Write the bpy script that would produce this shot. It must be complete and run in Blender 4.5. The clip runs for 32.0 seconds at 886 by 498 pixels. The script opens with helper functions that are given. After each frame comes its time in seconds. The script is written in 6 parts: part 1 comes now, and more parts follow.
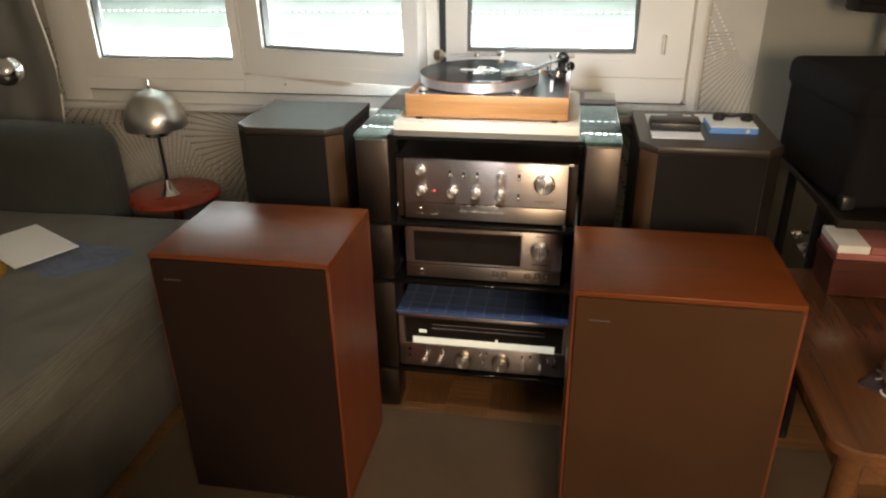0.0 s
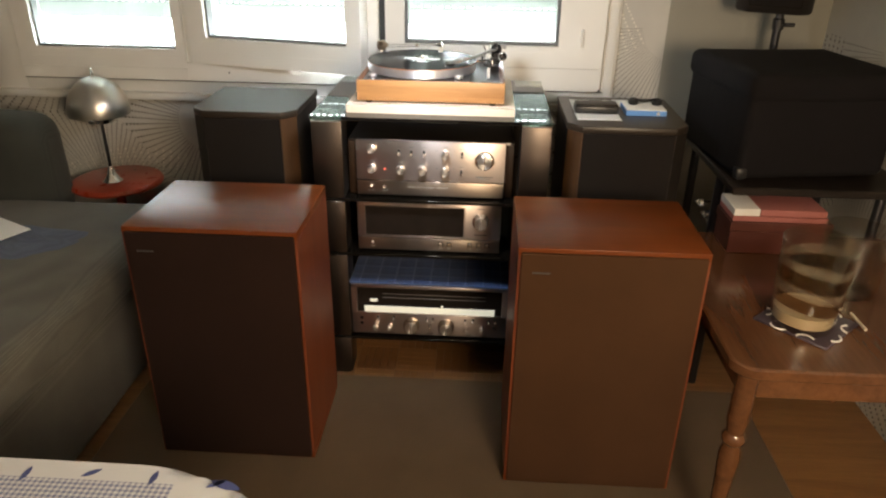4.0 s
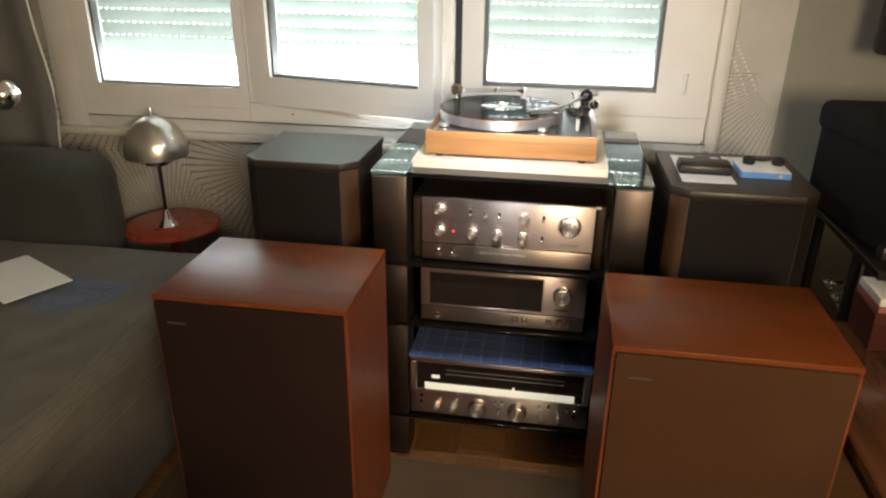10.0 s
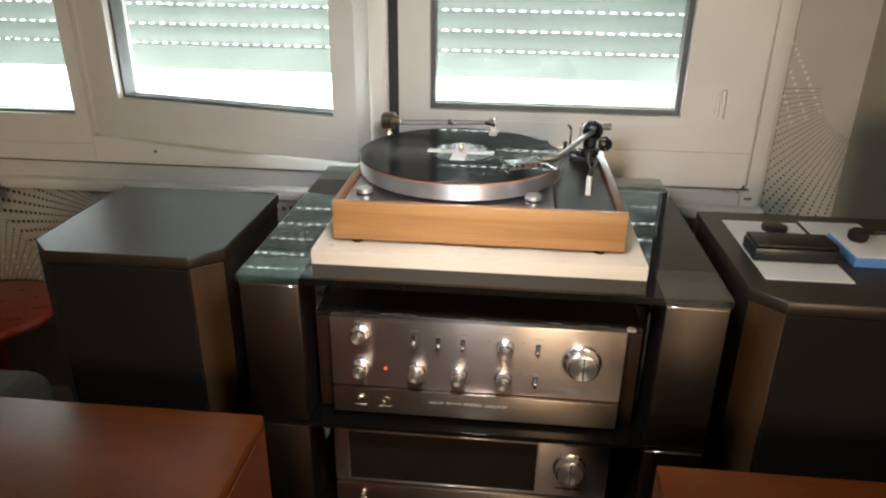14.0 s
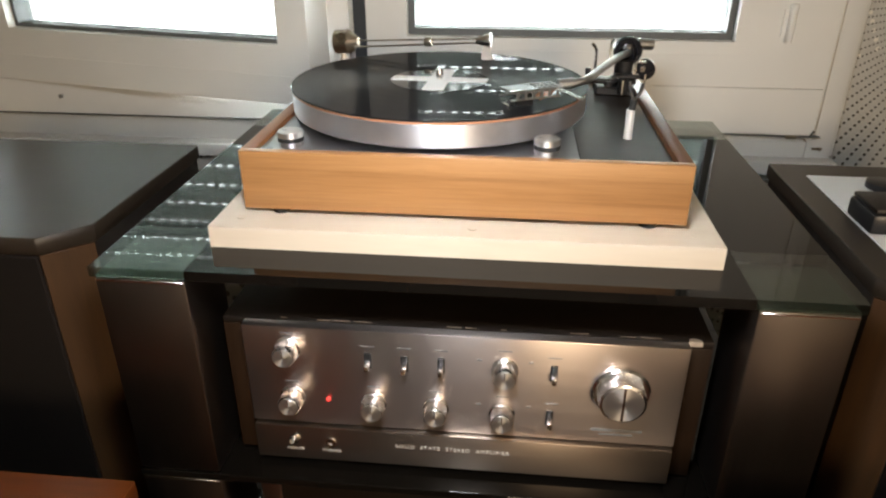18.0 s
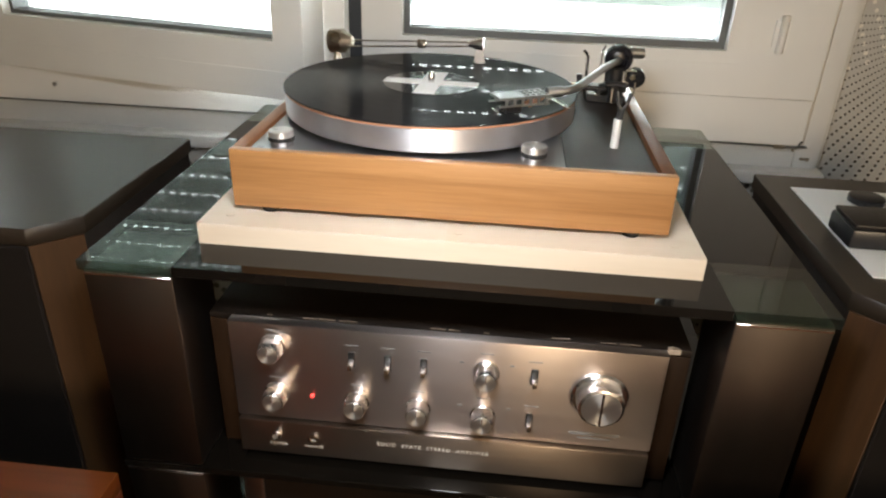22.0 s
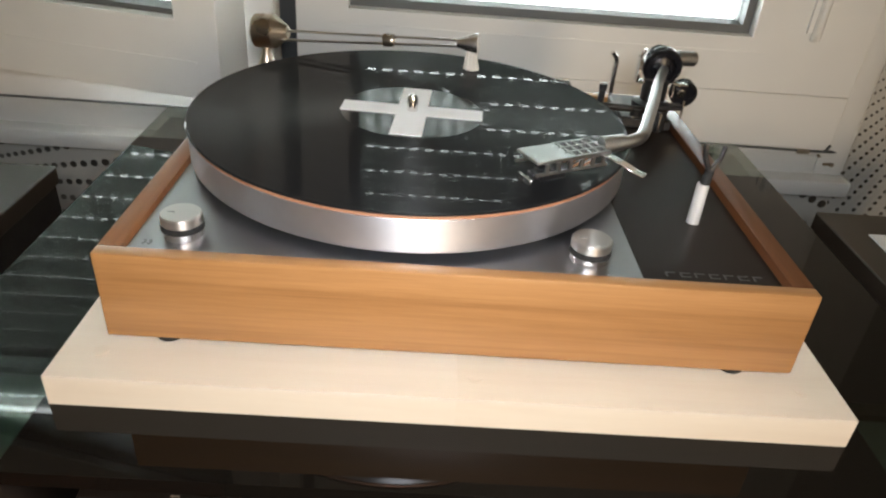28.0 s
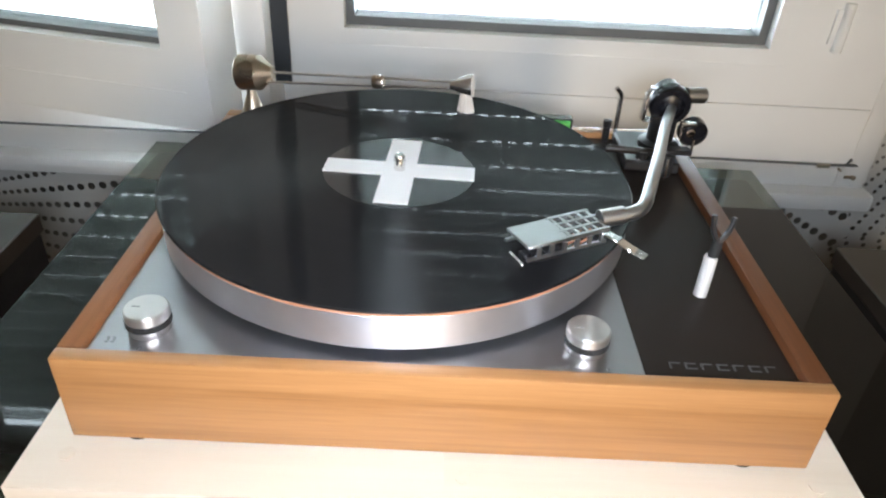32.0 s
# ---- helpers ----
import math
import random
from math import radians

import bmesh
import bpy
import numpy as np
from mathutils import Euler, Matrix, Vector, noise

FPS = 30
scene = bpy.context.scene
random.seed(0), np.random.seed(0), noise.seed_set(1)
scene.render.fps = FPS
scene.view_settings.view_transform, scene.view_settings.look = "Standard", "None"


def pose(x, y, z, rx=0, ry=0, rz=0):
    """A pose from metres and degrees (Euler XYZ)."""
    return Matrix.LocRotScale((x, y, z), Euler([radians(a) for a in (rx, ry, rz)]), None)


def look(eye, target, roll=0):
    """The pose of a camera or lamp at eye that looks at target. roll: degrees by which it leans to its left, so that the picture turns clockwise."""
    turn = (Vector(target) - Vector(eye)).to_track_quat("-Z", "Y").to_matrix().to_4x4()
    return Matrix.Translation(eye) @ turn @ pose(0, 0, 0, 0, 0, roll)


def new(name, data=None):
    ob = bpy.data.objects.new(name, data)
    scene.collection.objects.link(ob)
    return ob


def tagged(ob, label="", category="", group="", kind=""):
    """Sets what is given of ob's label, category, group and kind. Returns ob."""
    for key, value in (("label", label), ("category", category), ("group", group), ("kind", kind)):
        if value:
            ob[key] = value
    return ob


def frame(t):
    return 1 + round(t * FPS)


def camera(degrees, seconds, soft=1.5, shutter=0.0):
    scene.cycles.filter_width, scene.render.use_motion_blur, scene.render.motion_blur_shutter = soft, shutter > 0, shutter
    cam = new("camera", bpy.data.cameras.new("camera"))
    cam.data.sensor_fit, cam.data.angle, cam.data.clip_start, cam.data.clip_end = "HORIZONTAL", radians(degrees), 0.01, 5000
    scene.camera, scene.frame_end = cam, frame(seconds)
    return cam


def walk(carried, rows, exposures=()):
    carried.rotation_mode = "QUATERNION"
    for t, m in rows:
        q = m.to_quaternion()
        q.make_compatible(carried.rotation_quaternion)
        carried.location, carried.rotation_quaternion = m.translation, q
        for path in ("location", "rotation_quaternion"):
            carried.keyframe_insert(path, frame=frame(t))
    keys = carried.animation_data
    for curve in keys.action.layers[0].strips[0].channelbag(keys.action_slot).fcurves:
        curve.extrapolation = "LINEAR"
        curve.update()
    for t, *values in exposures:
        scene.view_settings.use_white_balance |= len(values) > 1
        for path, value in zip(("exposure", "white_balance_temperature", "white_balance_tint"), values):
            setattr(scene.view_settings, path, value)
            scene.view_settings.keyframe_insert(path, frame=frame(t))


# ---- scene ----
cam = camera(64.69, 32.0, soft=2.2)
PATH = [
    (0, 0.2314, -1.7777, 1.2385, 64.56, 0.96, 10.13),
    (0.5, 0.2417, -1.8454, 1.2430, 64.28, 1.40, 10.80),
    (1, 0.2199, -1.9123, 1.2444, 65.54, 1.18, 8.83),
    (1.5, 0.1975, -1.9708, 1.2529, 66.37, 1.44, 6.81),
    (2, 0.2113, -2.0104, 1.2380, 66.96, 2.22, 6.17),
    (2.5, 0.2075, -2.0220, 1.2296, 65.89, 2.98, 6.29),
    (3, 0.2049, -2.0122, 1.2055, 64.51, 1.93, 6.39),
    (3.5, 0.1904, -1.9882, 1.2337, 64.46, 0.12, 5.05),
    (5.5, 0.0777, -1.9201, 1.2583, 64.49, -0.96, -0.73),
    (6, 0.0482, -1.9135, 1.2666, 65.08, -1.94, -0.74),
    (6.5, 0.0457, -1.9051, 1.2633, 65.04, -2.21, -0.95),
    (7, 0.0569, -1.9038, 1.2646, 65.39, -2.26, -0.50),
    (7.5, 0.0559, -1.9100, 1.2676, 65.47, -2.13, 0.07),
    (8, 0.0567, -1.8966, 1.2691, 65.40, -2.00, 0.78),
    (8.5, 0.0775, -1.8473, 1.2640, 65.59, -1.48, 2.77),
    (9, 0.1106, -1.7930, 1.2583, 65.38, -1.10, 5.46),
    (9.5, 0.1338, -1.7593, 1.2444, 65.83, -0.90, 8.10),
    (10, 0.1397, -1.7028, 1.2379, 66.75, -0.53, 9.50),
    (10.5, 0.0891, -1.6073, 1.2316, 67.52, 0.45, 8.98),
    (11, 0.0459, -1.5316, 1.2198, 67.66, -0.46, 6.70),
    (11.5, 0.0434, -1.4706, 1.2035, 67.41, -1.80, 4.64),
    (12, 0.0786, -1.3805, 1.1986, 66.86, -0.85, 5.15),
    (12.5, 0.1176, -1.2894, 1.1886, 66.60, -0.50, 5.72),
    (13, 0.1076, -1.2262, 1.1814, 66.25, 0.03, 6.75),
    (13.5, 0.0882, -1.1267, 1.1737, 66.76, -0.48, 6.21),
    (15.5, 0.0555, -0.7924, 1.1215, 64.47, -0.42, 4.58),
    (16, 0.0779, -0.7614, 1.0826, 63.34, 1.77, 6.89),
    (16.5, 0.0760, -0.7479, 1.0543, 62.56, 1.40, 7.10),
    (17, 0.0734, -0.7436, 1.0552, 62.23, 0.44, 5.99),
    (17.5, 0.0770, -0.7394, 1.0533, 63.16, 0.76, 5.62),
    (18, 0.0771, -0.7265, 1.0529, 63.48, -0.10, 5.59),
    (18.5, 0.0821, -0.7217, 1.0485, 63.61, 0.35, 5.44),
    (19, 0.0839, -0.7284, 1.0548, 63.26, 0.44, 5.21),
    (19.5, 0.0847, -0.7323, 1.0601, 63.47, -0.27, 5.02),
    (20, 0.0870, -0.7320, 1.0551, 63.56, -0.68, 5.38),
    (20.5, 0.0871, -0.7303, 1.0601, 63.11, -0.38, 5.16),
    (21, 0.0877, -0.7312, 1.0592, 62.46, -0.57, 5.35),
    (21.5, 0.0876, -0.7311, 1.0597, 62.08, -1.54, 5.88),
    (22, 0.0835, -0.7302, 1.0636, 63.01, -1.80, 5.79),
    (22.5, 0.0853, -0.7277, 1.0701, 63.53, -1.70, 5.71),
    (23, 0.0884, -0.7263, 1.0633, 63.46, -1.82, 5.60),
    (23.5, 0.0904, -0.7209, 1.0623, 62.41, -1.87, 5.59),
    (24, 0.0924, -0.7131, 1.0562, 62.09, -1.97, 5.77),
    (24.5, 0.0939, -0.7131, 1.0566, 61.68, -1.96, 5.87),
    (26.5, 0.0875, -0.6612, 1.0580, 61.86, -2.85, 6.52),
    (27, 0.0571, -0.5873, 1.0571, 61.29, -2.45, 4.91),
    (27.5, 0.0166, -0.5279, 1.0603, 60.61, -2.44, 2.53),
    (28, 0.0166, -0.4779, 1.0603, 58.70, -3.93, 0.36),
    (28.5, 0.0338, -0.4116, 1.0519, 57.65, -4.94, 0.81),
    (29, 0.0310, -0.3833, 1.0628, 53.45, -5.19, 2.15),
    (29.5, 0.0242, -0.3915, 1.0907, 52.69, -2.87, 2.21),
    (30, 0.0197, -0.3996, 1.1002, 55.07, -2.57, 2.26),
    (30.5, 0.0247, -0.4095, 1.1027, 55.99, -2.60, 1.91),
    (31, 0.0226, -0.4095, 1.1031, 55.91, -3.06, 1.71),
    (31.5, 0.0267, -0.4123, 1.1034, 56.33, -3.14, 1.54),
    (32, 0.0312, -0.4230, 1.0948, 57.03, -2.56, 1.12),
]
walk(cam, [(t, pose(x, y, z, rx, ry, rz)) for t, x, y, z, rx, ry, rz in PATH],
     exposures=[(0, 1.48, 6500, 10), (5, 1.62, 6500, 10), (8, 1.67, 6500, 10), (9, 1.62, 6500, 10), (10, 1.56, 6500, 10), (11, 1.34, 6500, 10), (13, 1.12, 6500, 10), (15, 0.78, 6500, 10), (16, 0.68, 6500, 10), (17, 0.94, 6500, 10), (18, 1.06, 6500, 10), (22, 1.02, 6500, 10), (24, 0.88, 6500, 10), (27, 0.91, 6500, 10), (28, 0.89, 6500, 10), (29, 1.01, 6500, 10), (30, 1.29, 5850, 10), (32, 1.35, 5850, 10)])

# ---------------------------------------------------------------- light
world = bpy.data.worlds.new("sky")
scene.world = world
world.use_nodes = True
wn = world.node_tree.nodes
sky = wn.new("ShaderNodeTexSky")
sky.sky_type, sky.sun_disc = "NISHITA", False
sky.sun_elevation, sky.sun_rotation = radians(40), radians(-20)
world.node_tree.links.new(sky.outputs[0], wn["Background"].inputs[0])
wn["Background"].inputs[1].default_value = 0.1


def lamp(name, kind, m, energy, colour, **values):
    data = bpy.data.lights.new(name, kind)
    data.energy, data.color = energy, colour
    if kind == "AREA":
        data.shape = "RECTANGLE"
        data.size, data.size_y = values["size"]
        data.spread = values.get("spread", math.pi)
    if kind == "SUN":
        data.angle = values["angle"]
    ob = new(name, data)
    ob.matrix_world = m
    return ob


# daylight in the window's opening, outside the shutter
lamp("window_daylight", "AREA", look((-0.44, 0.66, 1.15), (-0.44, -1, 0.8)), 54, (0.93, 0.98, 1.0), size=(2.0, 0.9))
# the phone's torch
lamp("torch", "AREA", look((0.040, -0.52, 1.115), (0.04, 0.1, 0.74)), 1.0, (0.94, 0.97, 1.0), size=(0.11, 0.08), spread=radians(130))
# warm fill light added behind the camera; no such lamp is seen
lamp("warm_fill", "AREA", look((0.75, -2.45, 1.25), (0.35, -0.6, 0.3)), 12.0, (1.0, 0.76, 0.50), size=(0.5, 0.5))

# ---------------------------------------------------------------- materials


class Nodes:
    """A short way to write a node material."""

    def __init__(self, name):
        self.mat = bpy.data.materials.new(name)
        self.mat.use_nodes = True
        self.t = self.mat.node_tree
        self.bsdf = self.t.nodes["Principled BSDF"]
        self.out = self.t.nodes["Material Output"]

    def add(self, kind, ins=(), **props):
        n = self.t.nodes.new("ShaderNode" + kind)
        for k, v in props.items():
            setattr(n, k, v)
        for k, v in (ins.items() if isinstance(ins, dict) else enumerate(ins)):
            if v is None:
                continue
            if isinstance(v, bpy.types.NodeSocket):
                self.t.links.new(v, n.inputs[k])
            else:
                n.inputs[k].default_value = v
        return n.outputs[0]

    def math(self, op, a, b=None, c=None):
        return self.add("Math", (a, b, c), operation=op)

    def coords(self, scale=(1, 1, 1), rot=(0, 0, 0)):
        tc = self.t.nodes.new("ShaderNodeTexCoord")
        return self.add("Mapping", {"Vector": tc.outputs["Object"], "Scale": scale, "Rotation": rot})

    def noise(self, vec, scale, detail=4.0, rough=0.55, dist=0.0):
        n = self.t.nodes.new("ShaderNodeTexNoise")
        n.inputs["Scale"].default_value, n.inputs["Detail"].default_value = scale, detail
        n.inputs["Roughness"].default_value, n.inputs["Distortion"].default_value = rough, dist
        if vec is not None:
            self.t.links.new(vec, n.inputs["Vector"])
        return n.outputs["Fac"]

    def ramp(self, fac, stops):
        n = self.t.nodes.new("ShaderNodeValToRGB")
        self.t.links.new(fac, n.inputs[0])
        el = n.color_ramp.elements
        while len(el) < len(stops):
            el.new(0.5)
        for e, (p, c) in zip(el, stops):
            e.position, e.color = p, (*c, 1)
        return n.outputs[0]

    def mix(self, fac, a, b, blend="MIX"):
        n = self.t.nodes.new("ShaderNodeMix")
        n.data_type, n.blend_type = "RGBA", blend
        for k, v in ((0, fac), (6, a), (7, b)):
            if isinstance(v, bpy.types.NodeSocket):
                self.t.links.new(v, n.inputs[k])
            else:
                n.inputs[k].default_value = (*v, 1) if isinstance(v, tuple) and len(v) == 3 else v
        return n.outputs[2]

    def set(self, **values):
        for k, v in values.items():
            k = {"colour": "Base Color", "rough": "Roughness", "metal": "Metallic", "spec": "Specular IOR Level", "coat": "Coat Weight",
                 "coat_rough": "Coat Roughness", "aniso": "Anisotropic", "aniso_turn": "Anisotropic Rotation", "normal": "Normal", "sheen": "Sheen Weight", "alpha": "Alpha",
                 "trans": "Transmission Weight", "ior": "IOR", "glow": "Emission Color", "glow_by": "Emission Strength"}[k]
            if isinstance(v, bpy.types.NodeSocket):
                self.t.links.new(v, self.bsdf.inputs[k])
            else:
                self.bsdf.inputs[k].default_value = (*v, 1) if isinstance(v, tuple) and len(v) == 3 else v
        return self

    def bump(self, height, strength=0.2, dist=0.002):
        return self.add("Bump", {"Strength": strength, "Distance": dist, "Height": height})


def plain(name, colour, rough=0.5, metal=0.0, vary=0.12, scale=30, bump=0.05, **more):
    """A surface of one colour with stains, fine grain and a little relief."""
    m = Nodes(name)
    v = m.coords()
    big, fine = m.noise(v, scale * 0.12, 3), m.noise(v, scale * 6, 3)
    lo = tuple(c * (1 - vary) for c in colour)
    hi = tuple(min(1, c * (1 + vary)) for c in colour)
    col = m.ramp(big, [(0.3, lo), (0.7, hi)])
    m.set(colour=col, metal=metal, rough=m.math("MULTIPLY_ADD", m.noise(v, scale, 3), 0.2, rough - 0.1), **more)
    if bump:
        m.set(normal=m.bump(fine, bump, 0.001))
    return m.mat


def wood(name, light, dark, along=0, rough=0.35, grain=60, coat=0.0, stretch=0.07, relief=0.12, sheen_vary=0.2, spec=0.5):
    """Veneer with its grain along the axis given."""
    m = Nodes(name)
    sc = [1.0, 1.0, 1.0]
    sc[along] = stretch
    v = m.coords(tuple(sc))
    wide = m.noise(v, grain * 0.35, 5, 0.6, 1.2)
    fine = m.noise(v, grain * 4, 4, 0.65, 0.3)
    patch = m.noise(m.coords(), 3.0, 3)
    f = m.math("ADD", m.math("MULTIPLY", wide, 0.65), m.math("MULTIPLY", fine, 0.35))
    col = m.ramp(f, [(0.33, dark), (0.62, light)])
    col = m.mix(m.math("MULTIPLY", patch, 0.35), col, tuple(c * 0.6 for c in dark))
    m.set(colour=col, rough=m.math("MULTIPLY_ADD", fine, sheen_vary, rough - sheen_vary / 2), normal=m.bump(fine, relief, 0.0006), coat=coat, coat_rough=0.15, spec=spec)
    return m.mat


def brushed(name, colour, along=0, rough=0.3, metal=1.0):
    """Metal with fine lines along one axis."""
    m = Nodes(name)
    sc = [900.0, 900.0, 900.0]
    sc[along] = 8.0
    lines = m.noise(m.coords(tuple(sc)), 1.0, 2)
    blot = m.noise(m.coords(), 9, 4)
    m.set(colour=m.ramp(blot, [(0.3, tuple(c * 0.9 for c in colour)), (0.7, colour)]), metal=metal,
          rough=m.math("MULTIPLY_ADD", lines, 0.18, rough - 0.09), normal=m.bump(lines, 0.06, 0.0003))
    return m.mat


def brushed_face(name, colour, rough, metal):
    """A metal face brushed from side to side, so that highlights run up and down."""
    m = Nodes(name)
    lines = m.noise(m.coords((6.0, 900.0, 900.0)), 1.0, 2)
    blot = m.noise(m.coords(), 9, 4)
    m.set(colour=m.ramp(blot, [(0.3, tuple(c * 0.92 for c in colour)), (0.7, colour)]), metal=metal, aniso=0.85,
          rough=m.math("MULTIPLY_ADD", lines, 0.10, rough - 0.05))
    m.t.links.new(m.add("Tangent", direction_type="RADIAL", axis="X"), m.bsdf.inputs["Tangent"])
    return m.mat


def cloth(name, colour, scale=700, vary=0.25, rough=0.95, sheen=0.1):
    """Woven cloth."""
    m = Nodes(name)
    v = m.coords()
    wv = [m.add("TexWave", {"Vector": v, "Scale": scale / 6.28, "Distortion": 0.6}, wave_type="BANDS", bands_direction=d) for d in "XZ"]
    weave = m.math("MULTIPLY", wv[0], wv[1])
    big = m.noise(v, 5, 4)
    f = m.math("ADD", m.math("MULTIPLY", weave, 0.35), m.math("MULTIPLY", big, 0.65))
    m.set(colour=m.ramp(f, [(0.2, tuple(c * (1 - vary) for c in colour)), (0.75, tuple(c * (1 + vary) for c in colour))]), rough=rough, sheen=sheen, spec=0.2,
          normal=m.bump(m.noise(v, scale, 2), 0.25, 0.001))
    return m.mat


M = {}
M["white_paint"] = plain("white_paint", (0.78, 0.78, 0.75), 0.4, vary=0.05, bump=0.04)
M["wall_paint"] = plain("wall_paint", (0.29, 0.28, 0.235), 0.75, vary=0.06)
M["ceiling_paint"] = plain("ceiling_paint", (0.75, 0.74, 0.70), 0.8, vary=0.04)
M["gasket"] = plain("gasket", (0.11, 0.118, 0.118), 0.6)
M["teak"] = wood("teak", (0.20, 0.050, 0.0095), (0.125, 0.031, 0.006), 0, 0.36, 40, 0.0, 0.07, 0.02, 0.08, 0.28)
M["teak_side"] = wood("teak_side", (0.22, 0.055, 0.018), (0.11, 0.026, 0.010), 2, 0.45, 40, 0.0)
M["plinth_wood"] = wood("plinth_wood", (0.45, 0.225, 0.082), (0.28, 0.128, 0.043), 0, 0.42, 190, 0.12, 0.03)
# shade on the plinth's sides is put into these two darker woods
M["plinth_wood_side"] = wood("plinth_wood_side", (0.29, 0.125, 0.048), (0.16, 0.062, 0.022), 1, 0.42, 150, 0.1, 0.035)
M["plinth_wood_shaded"] = wood("plinth_wood_shaded", (0.15, 0.055, 0.018), (0.07, 0.024, 0.009), 1, 0.40, 150, 0.1, 0.035)
M["arm_board_black"] = plain("arm_board_black", (0.014, 0.010, 0.008), 0.32, vary=0.1, scale=12, bump=0, spec=0.14)
M["pine"] = wood("pine", (0.80, 0.70, 0.57), (0.71, 0.59, 0.46), 0, 0.6, 22)
M["pine_dark"] = wood("pine_dark", (0.79, 0.685, 0.55), (0.70, 0.575, 0.44), 0, 0.6, 26)
M["walnut"] = wood("walnut", (0.085, 0.041, 0.015), (0.040, 0.019, 0.008), 2, 0.5, 50)
M["chipboard"] = plain("chipboard", (0.36, 0.29, 0.22), 0.8, vary=0.35, scale=900)
M["walnut_deep"] = wood("walnut_deep", (0.026, 0.013, 0.006), (0.012, 0.006, 0.003), 2, 0.5, 50, spec=0.2)
M["walnut_dark"] = wood("walnut_dark", (0.020, 0.013, 0.009), (0.011, 0.008, 0.006), 0, 0.5, 50, spec=0.3)
M["table_wood"] = wood("table_wood", (0.16, 0.07, 0.03), (0.085, 0.035, 0.016), 1, 0.22, 30, 0.5)
M["parquet"] = wood("parquet", (0.30, 0.155, 0.06), (0.17, 0.08, 0.03), 0, 0.35, 60, 0.2)
M["parquet_cross"] = wood("parquet_cross", (0.25, 0.12, 0.045), (0.13, 0.06, 0.022), 1, 0.35, 60, 0.2)
M["black_vinyl"] = plain("black_vinyl", (0.015, 0.012, 0.010), 0.45, vary=0.3, scale=60, bump=0.15, spec=0.35)
M["speaker_top"] = wood("speaker_top", (0.036, 0.027, 0.019), (0.027, 0.020, 0.014), 0, 0.38, 30, 0.0, 0.07, 0.01, 0.03)
M["black_satin"] = plain("black_satin", (0.014, 0.0105, 0.0085), 0.40, vary=0.2, scale=200, bump=0.03, spec=0.3)
M["black_plastic"] = plain("black_plastic", (0.015, 0.015, 0.016), 0.35)
M["black_cover"] = plain("black_cover", (0.022, 0.019, 0.018), 0.5, vary=0.3, scale=50, bump=0.12)
M["grille_black"] = cloth("grille_black", (0.012, 0.0095, 0.008), 900, sheen=0.0)
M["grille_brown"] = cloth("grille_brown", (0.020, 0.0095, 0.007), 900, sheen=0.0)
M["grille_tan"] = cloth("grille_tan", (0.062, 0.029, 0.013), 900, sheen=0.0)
M["silver_face"] = brushed_face("silver_face", (0.62, 0.55, 0.52), 0.31, 0.98)
M["champagne"] = brushed_face("champagne", (0.34, 0.285, 0.24), 0.32, 0.97)
M["column_metal"] = brushed("column_metal", (0.155, 0.128, 0.112), 2, 0.36)
M["aluminium"] = brushed("aluminium", (0.42, 0.42, 0.435), 0, 0.36)
M["case_cloth"] = cloth("case_cloth", (0.008, 0.007, 0.008), 400, sheen=0.0)
M["label_gloss"] = plain("label_gloss", (0.012, 0.012, 0.013), 0.10, vary=0.2, bump=0)
M["cap_metal"] = brushed("cap_metal", (0.24, 0.255, 0.24), 1, 0.35, 0.6)
M["badge_grey"] = plain("badge_grey", (0.05, 0.05, 0.05), 0.5)
M["chrome"] = plain("chrome", (0.80, 0.78, 0.76), 0.16, 1.0, vary=0.04, bump=0)
M["knob_metal"] = plain("knob_metal", (0.86, 0.83, 0.81), 0.26, 1.0, vary=0.05, bump=0)
M["knob_bronze"] = plain("knob_bronze", (0.30, 0.26, 0.22), 0.30, 1.0, vary=0.08, bump=0)
M["brass_grey"] = plain("brass_grey", (0.43, 0.37, 0.295), 0.3, 1.0, vary=0.1, bump=0)
M["arm_metal"] = plain("arm_metal", (0.52, 0.53, 0.54), 0.34, 1.0, vary=0.06, bump=0)
M["rest_white"] = plain("rest_white", (0.62, 0.61, 0.60), 0.35, 0.3, vary=0.05, bump=0)
M["arm_black"] = plain("arm_black", (0.008, 0.008, 0.010), 0.28, vary=0.1, bump=0, spec=0.35)
M["dark_metal"] = plain("dark_metal", (0.05, 0.05, 0.055), 0.35, 0.8)
M["sofa_cloth"] = cloth("sofa_cloth", (0.13, 0.125, 0.11), 500, 0.3)
M["sofa_dark"] = cloth("sofa_dark", (0.055, 0.06, 0.055), 500, 0.3)
M["curtain_cloth"] = cloth("curtain_cloth", (0.20, 0.20, 0.19), 500, 0.2)
M["rug_cloth"] = cloth("rug_cloth", (0.10, 0.068, 0.04), 400, 0.3)
M["red_lacquer"] = plain("red_lacquer", (0.42, 0.055, 0.022), 0.3, vary=0.12, coat=0.3)
M["red_box"] = plain("red_box", (0.09, 0.024, 0.017), 0.5, vary=0.2)
M["pink_paper"] = plain("pink_paper", (0.36, 0.13, 0.12), 0.6)
M["white_paper"] = plain("white_paper", (0.80, 0.80, 0.79), 0.7, vary=0.04)
M["blue_box"] = plain("blue_box", (0.10, 0.27, 0.62), 0.45)
M["blue_cloth"] = cloth("blue_cloth", (0.10, 0.125, 0.19), 500)
M["yellow_cloth"] = cloth("yellow_cloth", (0.55, 0.30, 0.03), 500)
M["print_dark"] = plain("print_dark", (0.03, 0.03, 0.03), 0.6)
M["print_grey"] = plain("print_grey", (0.22, 0.22, 0.22), 0.5)
